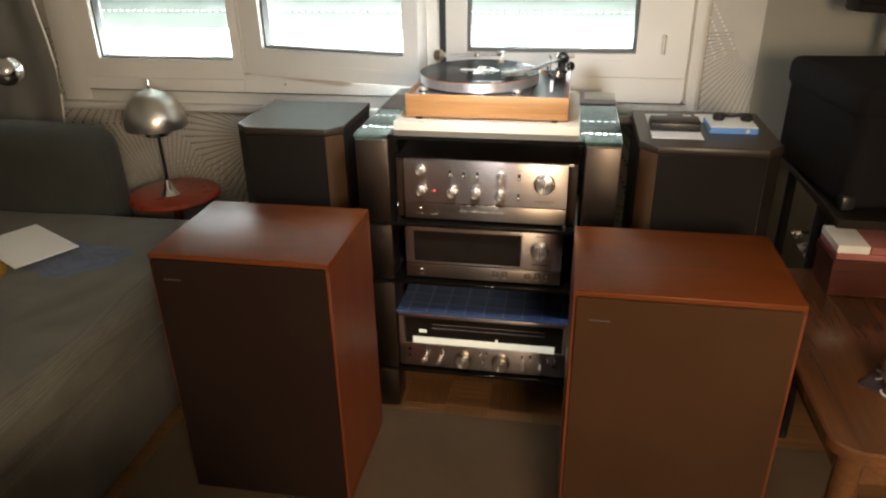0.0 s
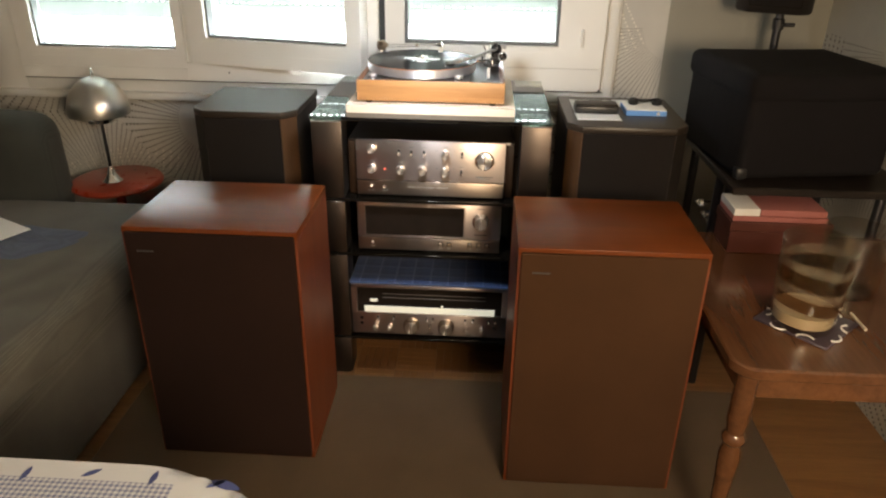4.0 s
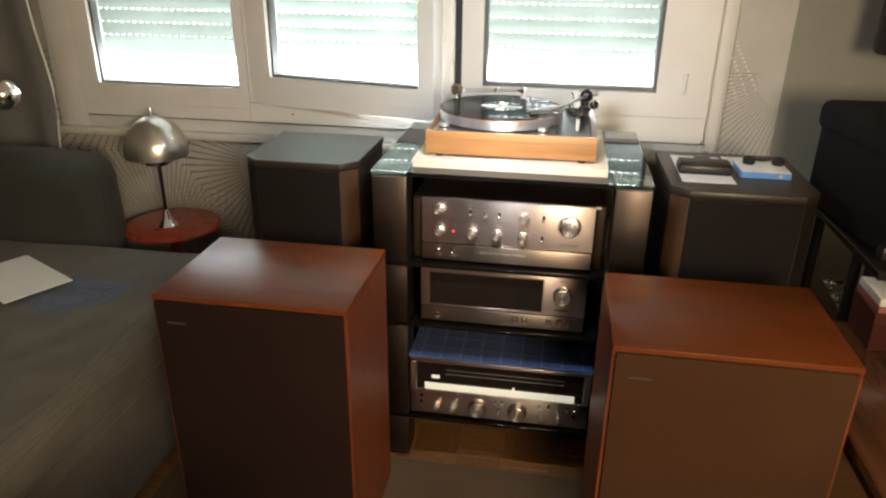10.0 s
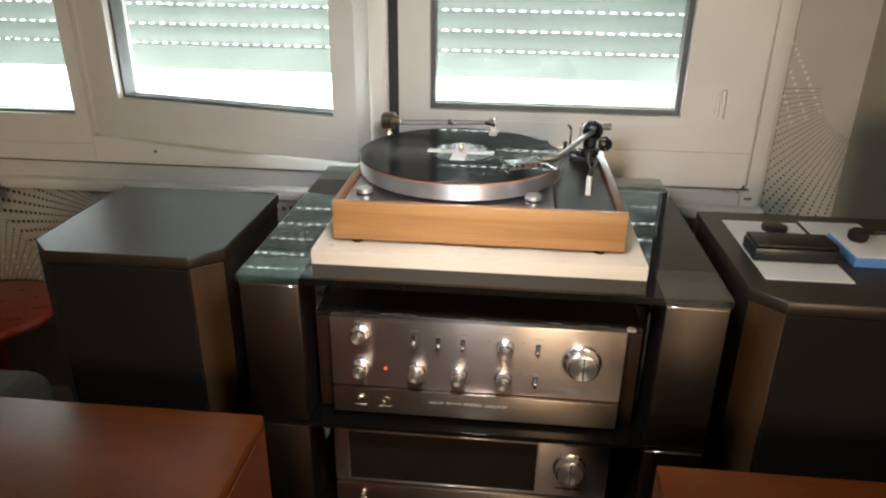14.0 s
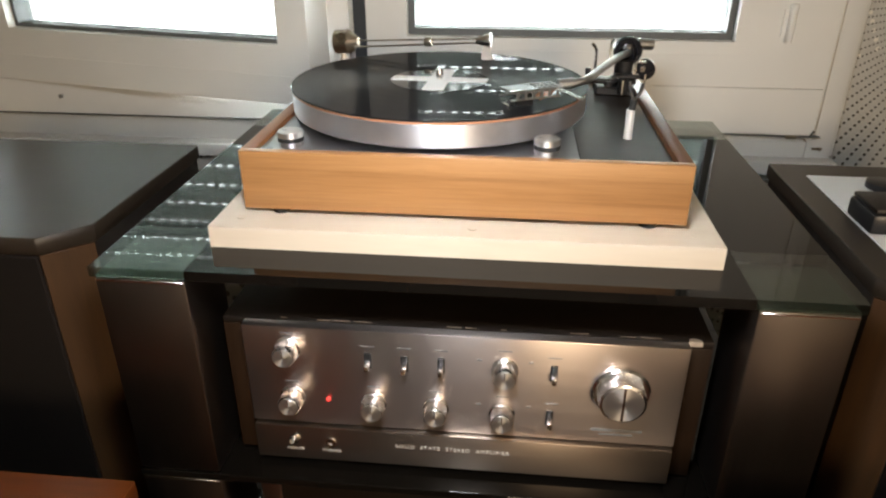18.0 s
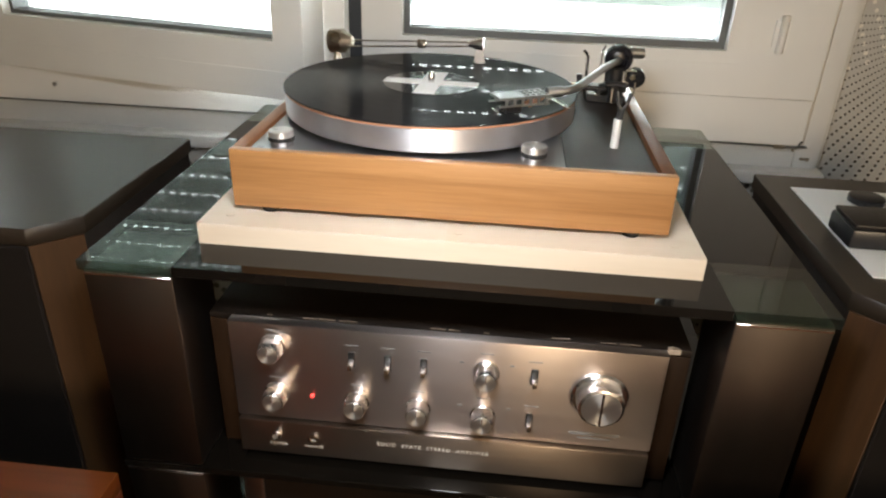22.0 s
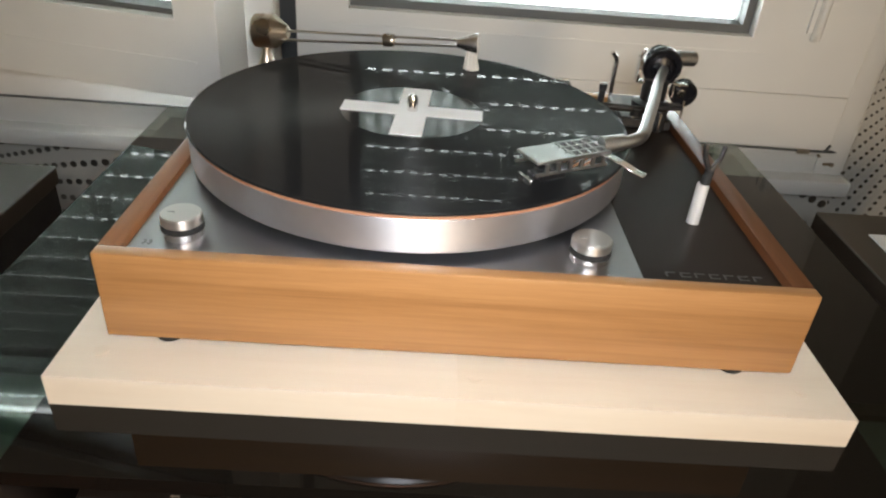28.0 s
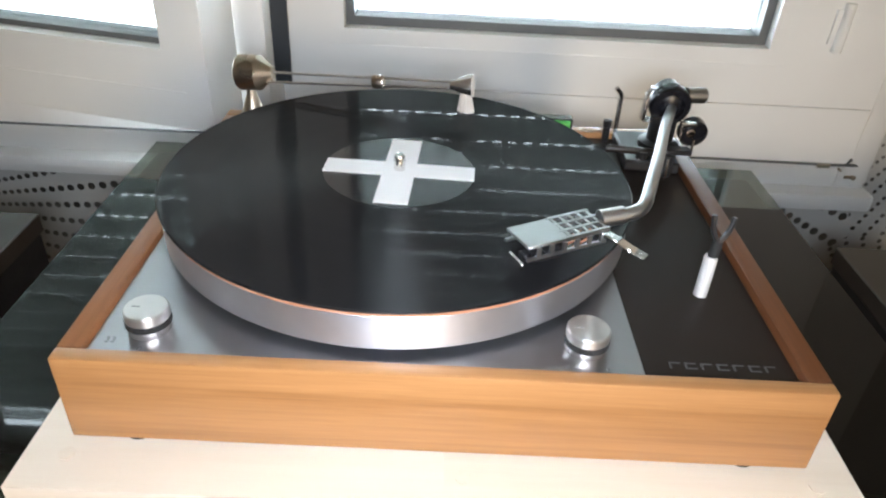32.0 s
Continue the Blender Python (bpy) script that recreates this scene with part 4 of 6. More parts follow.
print_bars(tuner, [(TX0 + u * w, TY - 0.0042, 0.4185, 0.010, 0.0015) for u in (0.105, 0.586, 0.645, 0.79, 0.853, 0.91)], "print_white")

# receiver
RX0, RX1, RZ0, RZ1, RY = -0.179, 0.266, 0.1385, 0.302, -0.236
rec = chassis("receiver", "silver stereo receiver with a pale dial, lowest on the rack", RX0, RX1, RZ0, RZ1, RY, 0.10, None)
w = RX1 - RX0
fz = RZ0 + 0.43 * (RZ1 - RZ0)
part("face_panel", box((RX0, RY, RZ0), (RX1, RY + 0.011, fz), 0.0012, 2), "silver_face", rec, "brushed silver face")
part("top_trim", box((RX0, RY - 0.006, RZ1 - 0.010), (RX1, RY + 0.011, RZ1), 0.002, 2), "silver_face", rec)
part("side_trim", box((RX0, RY - 0.006, fz), (RX0 + 0.016, RY + 0.011, RZ1 - 0.010), 0.0015), "silver_face", rec)
part("side_trim", box((RX1 - 0.016, RY - 0.006, fz), (RX1, RY + 0.011, RZ1 - 0.010), 0.0015), "silver_face", rec)
part("dial_window", box((RX0 + 0.016, RY + 0.004, fz), (RX1 - 0.016, RY + 0.011, RZ1 - 0.010)), "black_satin", rec, "dark dial glass")
part("dial_strip", box((RX0 + 0.080 * w, RY + 0.0015, fz + 0.001), (RX0 + 0.92 * w, RY + 0.0038, fz + 0.0205), 0.0006), "dial_torchlight", rec, "pale dial strip")
part("meter", box((RX0 + 0.12 * w, RY + 0.002, fz + 0.034), (RX0 + 0.165 * w, RY + 0.0038, fz + 0.043)), "dial_torchlight", rec, "small pale meter")
part("dial_pointer", box((RX0 + 0.575 * w, RY + 0.001, fz + 0.022), (RX0 + 0.59 * w, RY + 0.0038, fz + 0.028)), "dial_torchlight", rec)
for k, z in enumerate((0.048, 0.060)):
    part("dial_scale", box((RX0 + 0.2 * w, RY + 0.0025, fz + z), (RX0 + 0.86 * w, RY + 0.0038, fz + z + 0.0012)), "print_grey", rec)
part("pointer_rail", box((RX0 + 0.06 * w, RY + 0.002, fz + 0.0245), (RX0 + 0.94 * w, RY + 0.0036, fz + 0.0256)), "dark_metal", rec)
kz = RZ0 + 0.030
for u in (0.386, 0.611):
    turned_knob(rec, RX0 + u * w, RY, kz + 0.003, 0.0215, 0.020, "knob_bronze")
for u in (0.152, 0.245, 0.745, 0.842):
    turned_knob(rec, RX0 + u * w, RY, kz - 0.002, 0.0068, 0.020)
for u, dz in ((0.17, 0.024), (0.27, 0.026), (0.487, 0.024), (0.525, 0.024), (0.735, 0.024), (0.785, 0.026), (0.885, 0.024), (0.925, 0.026)):
    lever(rec, RX0 + u * w, RY, kz + dz, 0.007)
lever(rec, RX0 + 0.505 * w, RY, kz - 0.002, 0.014)
for u, dz in ((0.062, 0.004), (0.062, 0.022), (0.922, 0.004)):
    part("jack_socket", lathe([(0.005, 0), (0.005, 0.002), (0.003, 0.002), (0.003, 0.0004), (0, 0.0004)], (RX0 + u * w, RY, kz + dz), Matrix.Rotation(radians(90), 3, "X"), 18), "dark_metal", rec)
print_bars(rec, [(RX0 + u * w, RY, kz - 0.024, 0.018, 0.0016) for u in (0.152, 0.250, 0.394, 0.505, 0.620, 0.755, 0.853)], "print_dark")

# checked cloth over the receiver
bm = bmesh.new()
nx, ny = 40, 30
grid = {}
for i in range(nx + 1):
    for j in range(ny + 1):
        x = RX0 - 0.004 + (RX1 - RX0 + 0.006) * i / nx
        y = RY - 0.003 + 0.30 * j / ny
        wave = 0.0022 * noise.noise((x * 14, y * 14, 2)) + 0.001 * noise.noise((x * 45, y * 45, 5))
        grid[i, j] = bm.verts.new((x, y, RZ1 + 0.0045 + wave))
for i in range(nx):
    for j in range(ny):
        bm.faces.new((grid[i, j], grid[i + 1, j], grid[i + 1, j + 1], grid[i, j + 1])).smooth = True
ext = bmesh.ops.extrude_face_region(bm, geom=bm.faces[:])
bmesh.ops.translate(bm, vec=(0, 0, -0.003), verts=[g for g in ext["geom"] if isinstance(g, bmesh.types.BMVert)])
bmesh.ops.recalc_face_normals(bm, faces=bm.faces)
solid("checked_cloth", bm, "tartan", "blue checked cotton cloth folded over the receiver", "cloth")

# ---------------------------------------------------------------- the board and the turntable
BX0, BX1, BY0, BY1, BZ0, BZ1 = -0.176, 0.256, -0.204, 0.165, GZ, 0.8025
board = thing("pine_board", ((BX0 + BX1) / 2, -0.02, BZ0), "pale pine board lying on the glass top under the turntable", "board")
part("plank", box((BX0, BY0, BZ0), (0.040, BY1, BZ1)), "pine", board)
part("plank", box((0.04003, BY0, BZ0), (BX1, BY1, BZ1)), "pine_dark", board)
for x, y in ((BX0 + 0.022, BY0 + 0.022), (BX1 - 0.022, BY0 + 0.022), (0.05, BY0 + 0.018)):
    part("plug", lathe([(0.0042, 0), (0.0042, 0.0016), (0, 0.0018)], (x, y, BZ1 - 0.001), None, 16), "pine_dark", board, "round wooden plug")

PX0, PX1, PY0, PY1, PZ0, PZ1 = -0.1525, 0.229, -0.1755, 0.142, 0.8085, 0.8615
tt = thing("turntable", ((PX0 + PX1) / 2, (PY0 + PY1) / 2, BZ1), "belt-drive turntable in a light walnut plinth, a record on it", "turntable")
T = 0.0125
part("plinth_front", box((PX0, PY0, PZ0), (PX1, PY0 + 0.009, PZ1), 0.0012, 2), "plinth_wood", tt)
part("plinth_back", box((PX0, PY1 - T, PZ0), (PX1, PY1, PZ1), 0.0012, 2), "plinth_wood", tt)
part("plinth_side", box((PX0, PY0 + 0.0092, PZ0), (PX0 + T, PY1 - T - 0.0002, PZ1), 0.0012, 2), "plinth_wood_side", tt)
# right side: its shade is in the wood's colour
part("plinth_side", box((PX1 - T, PY0 + 0.0092, PZ0), (PX1, PY1 - T - 0.0002, PZ1), 0.0012, 2), "plinth_wood_shaded", tt)
AB = 0.138  # where the arm board begins
part("bottom_plate", box((PX0 + T, PY0 + 0.010, PZ0 + 0.001), (PX1 - T, PY1 - T - 0.001, PZ0 + 0.005)), "black_vinyl", tt)
part("top_plate", box((PX0 + T + 0.0004, PY0 + 0.0096, PZ1 - 0.010), (AB - 0.0004, PY1 - T - 0.0006, PZ1 - 0.0033), 0.0006), "aluminium", tt, "brushed aluminium top plate")
arm_board = part("arm_board", box((AB, PY0 + 0.0096, PZ1 - 0.012), (PX1 - T - 0.0004, PY1 - T - 0.0006, PZ1 - 0.0050), 0.0006), "arm_board_black", tt, "black arm board")
for k in range(7):
    x = 0.152 + 0.0082 * k
    y = PY0 + 0.0195
    strokes = [box((x, y + 0.0038, PZ1 - 0.0052), (x + 0.0058, y + 0.0046, PZ1 - 0.0047)), box((x, y, PZ1 - 0.0052), (x + 0.0010, y + 0.0037, PZ1 - 0.0047))]
    if k % 2:
        strokes.append(box((x + 0.0012, y, PZ1 - 0.0052), (x + 0.0058, y + 0.0008, PZ1 - 0.0047)))
    part("badge_mark", join(*strokes), "badge_grey", arm_board, "faint grey maker's mark")
for x in (PX0 + 0.03, PX1 - 0.03):
    for y in (PY0 + 0.012, PY1 - 0.022):
        part("foot", lathe([(0.0075, 0), (0.0085, 0.002), (0.0085, 0.0062)], (x, y, BZ1), None, 20), "rubber", tt)

CX, CY = 0.004, -0.012
platter = part("platter", lathe([(0.1300, 0.0044), (0.1472, 0.0044), (0.1485, 0.0058), (0.1485, 0.0252), (0.1478, 0.0260), (0.0, 0.0260)], (CX, CY, PZ1 - 0.0029), None, 128), "turned_aluminium", tt, "turned aluminium platter")
part("sub_platter", lathe([(0.0, 0.0), (0.085, 0.0), (0.085, 0.0042), (0.0, 0.0042)], (CX, CY, PZ1 - 0.0031), None, 64), "dark_metal", tt)
mat_z = PZ1 + 0.0231
part("mat", lathe([(0.1488, 0), (0.1488, 0.0018), (0.0, 0.0018)], (CX, CY, mat_z), None, 128), "copper", tt, "thin copper-coloured mat edge")
record = thing("record", (CX, CY, mat_z + 0.0018), "black vinyl record on the platter with a white paper cross", "record")
RZ = mat_z + 0.0018
part("disc", lathe([(0.1485, 0.0), (0.1500, 0.0008), (0.1490, 0.0018), (0.1465, 0.0016), (0.1462, 0.0016), (0.0563, 0.0016), (0.056, 0.0016), (0.050, 0.0019), (0.0, 0.0019)], (CX, CY, RZ), None, 160), "vinyl", record)
part("label", lathe([(0.0495, 0.00195), (0.0495, 0.0022), (0, 0.0022)], (CX, CY, RZ), None, 64), "label_gloss", record, "dark record label")
ang = radians(-3)
cross = join(box((-0.049, -0.0095, 0), (0.049, 0.0095, 0.0004)), box((-0.0105, 0.0096, 0), (0.0105, 0.046, 0.0004)), box((-0.0105, -0.046, 0), (0.0105, -0.0096, 0.0004)))
bmesh.ops.rotate(cross, cent=(0, 0, 0), matrix=Matrix.Rotation(ang, 3, "Z"), verts=cross.verts)
bmesh.ops.translate(cross, vec=(CX, CY, RZ + 0.0023), verts=cross.verts)
part("paper_cross", cross, "white_paper", record, "white paper cross")
part("spindle", lathe([(0.0036, 0), (0.0036, 0.0105), (0.0028, 0.0125), (0, 0.0128)], (CX, CY, RZ + 0.0008), None, 20), "chrome", tt)

for x, y in ((-0.1145, -0.1455), (0.1100, -0.1455)):
    kz0 = PZ1 - 0.0034
    k = part("control_knob", lathe([(0.0104, 0), (0.0107, 0.0004), (0.0107, 0.0042), (0.0103, 0.0046)], (x, y, kz0), None, 40), "knob_metal", tt)
    part("rubber_band", lathe([(0.0115, 0.0047), (0.0115, 0.0082)], (x, y, kz0), None, 40), "rubber", k)
    part("cap", lathe([(0.0112, 0.0083), (0.0112, 0.0128), (0.0105, 0.0136), (0, 0.0136)], (x, y, kz0), None, 40), "spun_metal", k)
    part("pointer", box((x - 0.007, y - 0.0003, kz0 + 0.0135), (x - 0.003, y + 0.0003, kz0 + 0.0138)), "print_grey", k)
lettering("lettering", "33", 0.0058, pose(-0.1305, -0.1580, PZ1 - 0.0032), "print_grey", tt)
lettering("lettering", "0", 0.0055, pose(-0.1140, -0.1640, PZ1 - 0.0032), "print_grey", tt)
lettering("lettering", "2", 0.0055, pose(0.119, -0.1640, PZ1 - 0.0032), "print_grey", tt)
part("small_print", box((0.1005, -0.1625, PZ1 - 0.00323), (0.1055, -0.1615, PZ1 - 0.0029)), "print_grey", tt)

# tonearm
PVX, PVY, AZ, PVZ = 0.207, 0.098, 0.911, 0.899  # pivot; height of the tube at the head and at the pivot
arm = part("tonearm", tube(smooth_curve([(PVX, PVY - 0.004, PVZ), (0.190, 0.048, PVZ + 0.004), (0.172, -0.006, PVZ + 0.007), (0.1530, -0.0600, AZ - 0.004), (0.1468, -0.0765, AZ - 0.004), (0.1405, -0.0845, AZ - 0.0045), (0.130, -0.0885, AZ - 0.006)], 6), 0.0039, 14), "arm_metal", tt, "curved satin silver tonearm tube")
part("arm_collar", rod((0.1325, -0.0872, AZ - 0.0055), (0.119, -0.0915, AZ - 0.0065), 0.0050, 16), "arm_metal", arm)
# headshell: a plate with square windows, along its own axis
hs = Matrix.Translation((0.118, -0.092, AZ - 0.0065)) @ Matrix.Rotation(radians(208), 4, "Z")
L, Wd = 0.052, 0.0215
shell = []
shell.append(box((0.026, -Wd / 2, -0.001), (L, Wd / 2, 0.001), 0.0005))
for k in range(5):
    x = 0.001 + k * 0.0058
    shell.append(box((x, -Wd / 2, -0.0009), (x + 0.0017, Wd / 2, 0.0009)))
for k in range(4):
    y = -Wd / 2 + k * (Wd - 0.0018) / 3
    shell.append(box((0.0, y, -0.0012), (0.028, y + 0.0018, 0.0012)))
for s in (-1, 1):
    for k in range(6):
        shell.append(box((0.004 + k * 0.008, s * Wd / 2 - 0.0007, -0.0065), (0.0062 + k * 0.008, s * Wd / 2 + 0.0007, -0.001)))
    shell.append(box((0.002, s * Wd / 2 - 0.0007, -0.0075), (L, s * Wd / 2 + 0.0007, -0.0060)))
shell = join(*shell)
bmesh.ops.transform(shell, matrix=hs, verts=shell.verts)
head = part("headshell", shell, "arm_metal", arm, "perforated silver headshell")
cart = join(box((0.026, -0.0050, -0.0150), (0.043, 0.0050, -0.0085), 0.001), box((0.030, -0.0075, -0.0086), (0.039, 0.0075, -0.0070), 0.0004), box((0.043, -0.0035, -0.0135), (0.0485, 0.0035, -0.0095), 0.001))
bmesh.ops.transform(cart, matrix=hs, verts=cart.verts)
part("cartridge", cart, "dark_metal", arm, "small dark cartridge")
guard = box((0.0505, -0.0065, -0.0160), (0.0520, 0.0065, -0.0115), 0.0004)
bmesh.ops.transform(guard, matrix=hs, verts=guard.verts)
part("stylus_guard", guard, "knob_metal", arm)
tip = hs @ Vector((0.043, 0, -0.0145))
part("stylus", rod(tip, (tip.x, tip.y, RZ + 0.0018), 0.0008, 8, 0.0002), "chrome", arm)
wires = []
for k, (y, c) in enumerate(((-0.006, 0), (-0.002, 0), (0.002, 0), (0.006, 0))):
    wires.append(tube([hs @ Vector(p) for p in ((0.002, y * 0.4, -0.003), (0.010, y, -0.006), (0.020, y, -0.010))], 0.0006, 6))
part("cartridge_wires", join(*wires), "copper", arm)
lift = [hs @ Vector(p) for p in ((0.004, Wd / 2, -0.001), (0.001, 0.020, -0.002), (-0.003, 0.029, -0.0045), (-0.005, 0.034, -0.005))]
blades = []
for p, q in zip(lift, lift[1:]):
    b = box((0, -0.0030, -0.0005), ((q - p).length + 0.0008, 0.0030, 0.0007), 0.0004)
    bmesh.ops.transform(b, matrix=Matrix.Translation(p) @ (q - p).to_track_quat("X", "Z").to_matrix().to_4x4(), verts=b.verts)
    blades.append(b)
part("finger_lift", join(*blades), "chrome", arm, "flat bent finger lift")
# base, pillar, bearing ring, counterweight
base = part("arm_base", prism([(0.172, 0.070), (0.2145, 0.066), (0.2155, 0.128), (0.174, 0.128)], PZ1 - 0.0051, PZ1 + 0.004, 0.0015), "black_plastic", tt)
part("pillar", lathe([(0.016, 0), (0.016, 0.006), (0.0105, 0.008), (0.0105, 0.026)], (PVX - 0.003, PVY, PZ1 + 0.003), None, 24), "black_plastic", tt)
ring_turn = Matrix.Rotation(radians(97), 3, "X")
part("bearing_ring", lathe([(0.0105, -0.007), (0.0150, -0.007), (0.0160, -0.005), (0.0160, 0.004), (0.0148, 0.006), (0.0105, 0.006), (0.0105, -0.007)], (PVX, PVY + 0.003, PVZ + 0.001), ring_turn, 40), "arm_black", tt, "black bearing ring")
part("bearing_hub", lathe([(0.0105, -0.004), (0.0103, 0.003), (0.0045, 0.006)], (PVX, PVY + 0.003, PVZ + 0.001), ring_turn, 24), "arm_black", tt)
part("counterweight", lathe([(0.009, 0), (0.0105, 0.001), (0.0105, 0.022), (0.009, 0.0235), (0, 0.0235)], (PVX + 0.005, PVY + 0.012, PVZ + 0.001), Matrix.Rotation(radians(-90), 3, "X"), 28), "dark_metal", tt)
part("yoke", join(rod((PVX + 0.012, PVY + 0.006, PVZ + 0.008), (PVX + 0.027, PVY + 0.009, PVZ + 0.0075), 0.0062, 18), rod((PVX + 0.027, PVY + 0.009, PVZ + 0.0075), (PVX + 0.0285, PVY + 0.0093, PVZ + 0.0075), 0.0050, 18)), "arm_metal", tt)
# bias disc with its screw, thread and weight
part("bias_disc", lathe([(0.009, -0.006), (0.0112, -0.004), (0.0112, 0.004), (0.009, 0.006), (0, 0.0062)], (PVX + 0.0205, PVY - 0.003, PVZ - 0.018), ring_turn, 28), "arm_black", tt, "black disc with a silver screw")
part("bias_screw", lathe([(0.0036, 0), (0.0036, 0.003), (0.0028, 0.004), (0, 0.004)], (PVX + 0.0165, PVY - 0.009, PVZ - 0.016), ring_turn, 16), "chrome", tt)
part("bias_clip", join(box((PVX + 0.0075, PVY - 0.014, PVZ - 0.0095), (PVX + 0.0200, PVY - 0.008, PVZ - 0.0075), 0.0005), box((PVX + 0.0075, PVY - 0.014, PVZ - 0.0200), (PVX + 0.0093, PVY - 0.008, PVZ - 0.0096), 0.0004)), "chrome", tt)
part("bias_tip", join(rod((PVX + 0.0205, PVY - 0.011, PVZ - 0.022), (PVX + 0.0200, PVY - 0.013, PVZ - 0.043), 0.0012, 8, 0.0009), lathe([(0, 0), (0.0016, 0.0008), (0.0016, 0.0024), (0, 0.0032)], (PVX + 0.0200, PVY - 0.013, PVZ - 0.0455), None, 10)), "chrome", tt, "thin pointer with a pale tip")
part("bias_weight", lathe([(0.0045, 0), (0.0055, 0.001), (0.0055, 0.017), (0.0045, 0.018)], (0.1985, 0.054, PZ1 + 0.0002), None, 24), "black_plastic", tt)
part("bias_thread", rod((0.1975, 0.048, PZ1 + 0.0165), (0.1970, 0.046, PZ1 + 0.001), 0.0010, 8), "chrome", tt)
part("clamp_bar", box((0.1895, 0.050, PZ1 + 0.0183), (0.2150, 0.060, PZ1 + 0.0223), 0.001), "dark_metal", tt)
# lift bar behind the record, bent lever and stub post by the plinth's back edge
part("lift_bar", tube([(0.158, 0.0795, PZ1 + 0.009), (0.176, 0.0765, PZ1 + 0.0095), (0.194, 0.0745, PZ1 + 0.009)], 0.0030, 10), "black_satin", tt)
part("lift_cylinder", rod((0.186, 0.0755, PZ1 - 0.0051), (0.186, 0.0755, PZ1 + 0.010), 0.0048, 18), "black_plastic", tt)
part("lift_knob", lathe([(0, -0.002), (0.0018, -0.001), (0.0018, 0.001), (0, 0.002)], (0.183, 0.0705, PZ1 + 0.004), None, 12), "chrome", tt)
part("lift_lever", tube(smooth_curve([(0.1755, 0.1265, PZ1 - 0.006), (0.1752, 0.1265, PZ1 + 0.026), (0.1750, 0.126, PZ1 + 0.0345), (0.1722, 0.125, PZ1 + 0.0390), (0.1695, 0.124, PZ1 + 0.0415)], 4), 0.0019, 10), "chrome", tt)
part("lift_post", lathe([(0.0030, 0), (0.0030, 0.013), (0.0036, 0.0135), (0.0036, 0.0185), (0, 0.019)], (0.1675, 0.1250, PZ1 - 0.0051), None, 16), "dark_metal", tt)
clip = join(box((0.1865, 0.094, PVZ - 0.012), (0.1885, 0.104, PVZ + 0.009), 0.0006), box((0.1885, 0.094, PVZ - 0.012), (0.1945, 0.104, PVZ - 0.0105), 0.0004), rod((0.1875, 0.099, PVZ + 0.009), (0.1905, 0.099, PVZ + 0.0155), 0.0016, 8))
part("side_clamp", clip, "chrome", tt)
# arm rest
rest = part("arm_rest", lathe([(0.0039, 0), (0.0039, 0.026), (0.0035, 0.027)], (0.186, -0.0905, PZ1 - 0.005), None, 20), "rest_white", tt, "white arm rest post")
part("rest_stem", rod((0.1868, -0.0905, PZ1 + 0.0215), (0.1878, -0.0895, PZ1 + 0.031), 0.0030, 14), "rubber", rest)
fork = join(tube(smooth_curve([(0.1878, -0.0895, PZ1 + 0.030), (0.1838, -0.0885, PZ1 + 0.038), (0.1828, -0.087, PZ1 + 0.0465)], 4), 0.0016, 8),
            tube(smooth_curve([(0.1878, -0.0895, PZ1 + 0.030), (0.1925, -0.0885, PZ1 + 0.037), (0.1945, -0.087, PZ1 + 0.0455)], 4), 0.0016, 8))
part("rest_fork", fork, "black_plastic", rest)

# dust brush on its own pivot
brush = thing("dust_brush", (-0.128, 0.128, PZ1), "metal record dust brush arm on a small cone stand", "record brush")
part("stand", lathe([(0.011, 0), (0.011, 0.0015), (0.0075, 0.010), (0.0040, 0.020), (0.0034, 0.030)], (-0.128, 0.128, PZ1), None, 24), "brass_grey", brush)
bdir = Vector((0.157, -0.0305, 0.012)).normalized()
q = bdir.to_track_quat("Z", "Y").to_matrix()
part("weight", lathe([(0.0, 0), (0.0130, 0.0005), (0.0142, 0.002), (0.0142, 0.0185), (0.0115, 0.0215), (0.0050, 0.030), (0, 0.030)], (-0.138, 0.1335, 0.8975), q, 32), "brass_grey", brush, "brass counterweight")
bh = Vector((0.045, 0.094, 0.9095))
for s in (-1, 1):
    off = Vector((0, 0, 0.0032 * s)) + Vector((0.002, 0.006, 0)) * s * 0.4
    part("thin_rod", rod(Vector((-0.112, 0.1245, 0.8975)) + off, bh + off * 0.6, 0.0011, 8), "chrome", brush)
mid = Vector((-0.112, 0.1245, 0.8975)).lerp(bh, 0.55)
part("slider", lathe([(0.0048, 0), (0.0052, 0.001), (0.0052, 0.008), (0.0048, 0.009)], mid, q, 20), "brass_grey", brush)
part("brush_holder", lathe([(0.0035, 0), (0.0045, 0.004), (0.0085, 0.015), (0.0085, 0.0175)], bh - bdir * 0.010, q, 24), "knob_metal", brush)
hairs = []
for k in range(70):
    a, r = random.uniform(0, math.tau), math.sqrt(random.random())
    top = bh + Vector((0.002 + 0.0035 * r * math.cos(a), 0.003 * r * math.sin(a), -0.004))
    low = bh + Vector((0.003 + 0.0065 * r * math.cos(a), 0.0055 * r * math.sin(a), RZ + 0.0022 - bh.z))
    hairs.append(rod(top, low, 0.0006, 4))
part("bristles", join(*hairs), "bristle", brush, "pale soft bristles")
level = solid("spirit_level", box((0.108, PY1 - 0.0115, PZ1 + 0.0002), (0.140, PY1 - 0.001, PZ1 + 0.0100), 0.001), "black_plastic", "tiny green spirit level on the plinth's back edge", "level")
part("vial", rod((0.1105, PY1 - 0.0110, PZ1 + 0.0055), (0.1375, PY1 - 0.0110, PZ1 + 0.0055), 0.0034, 14), "green_vial", level, "green liquid vial")

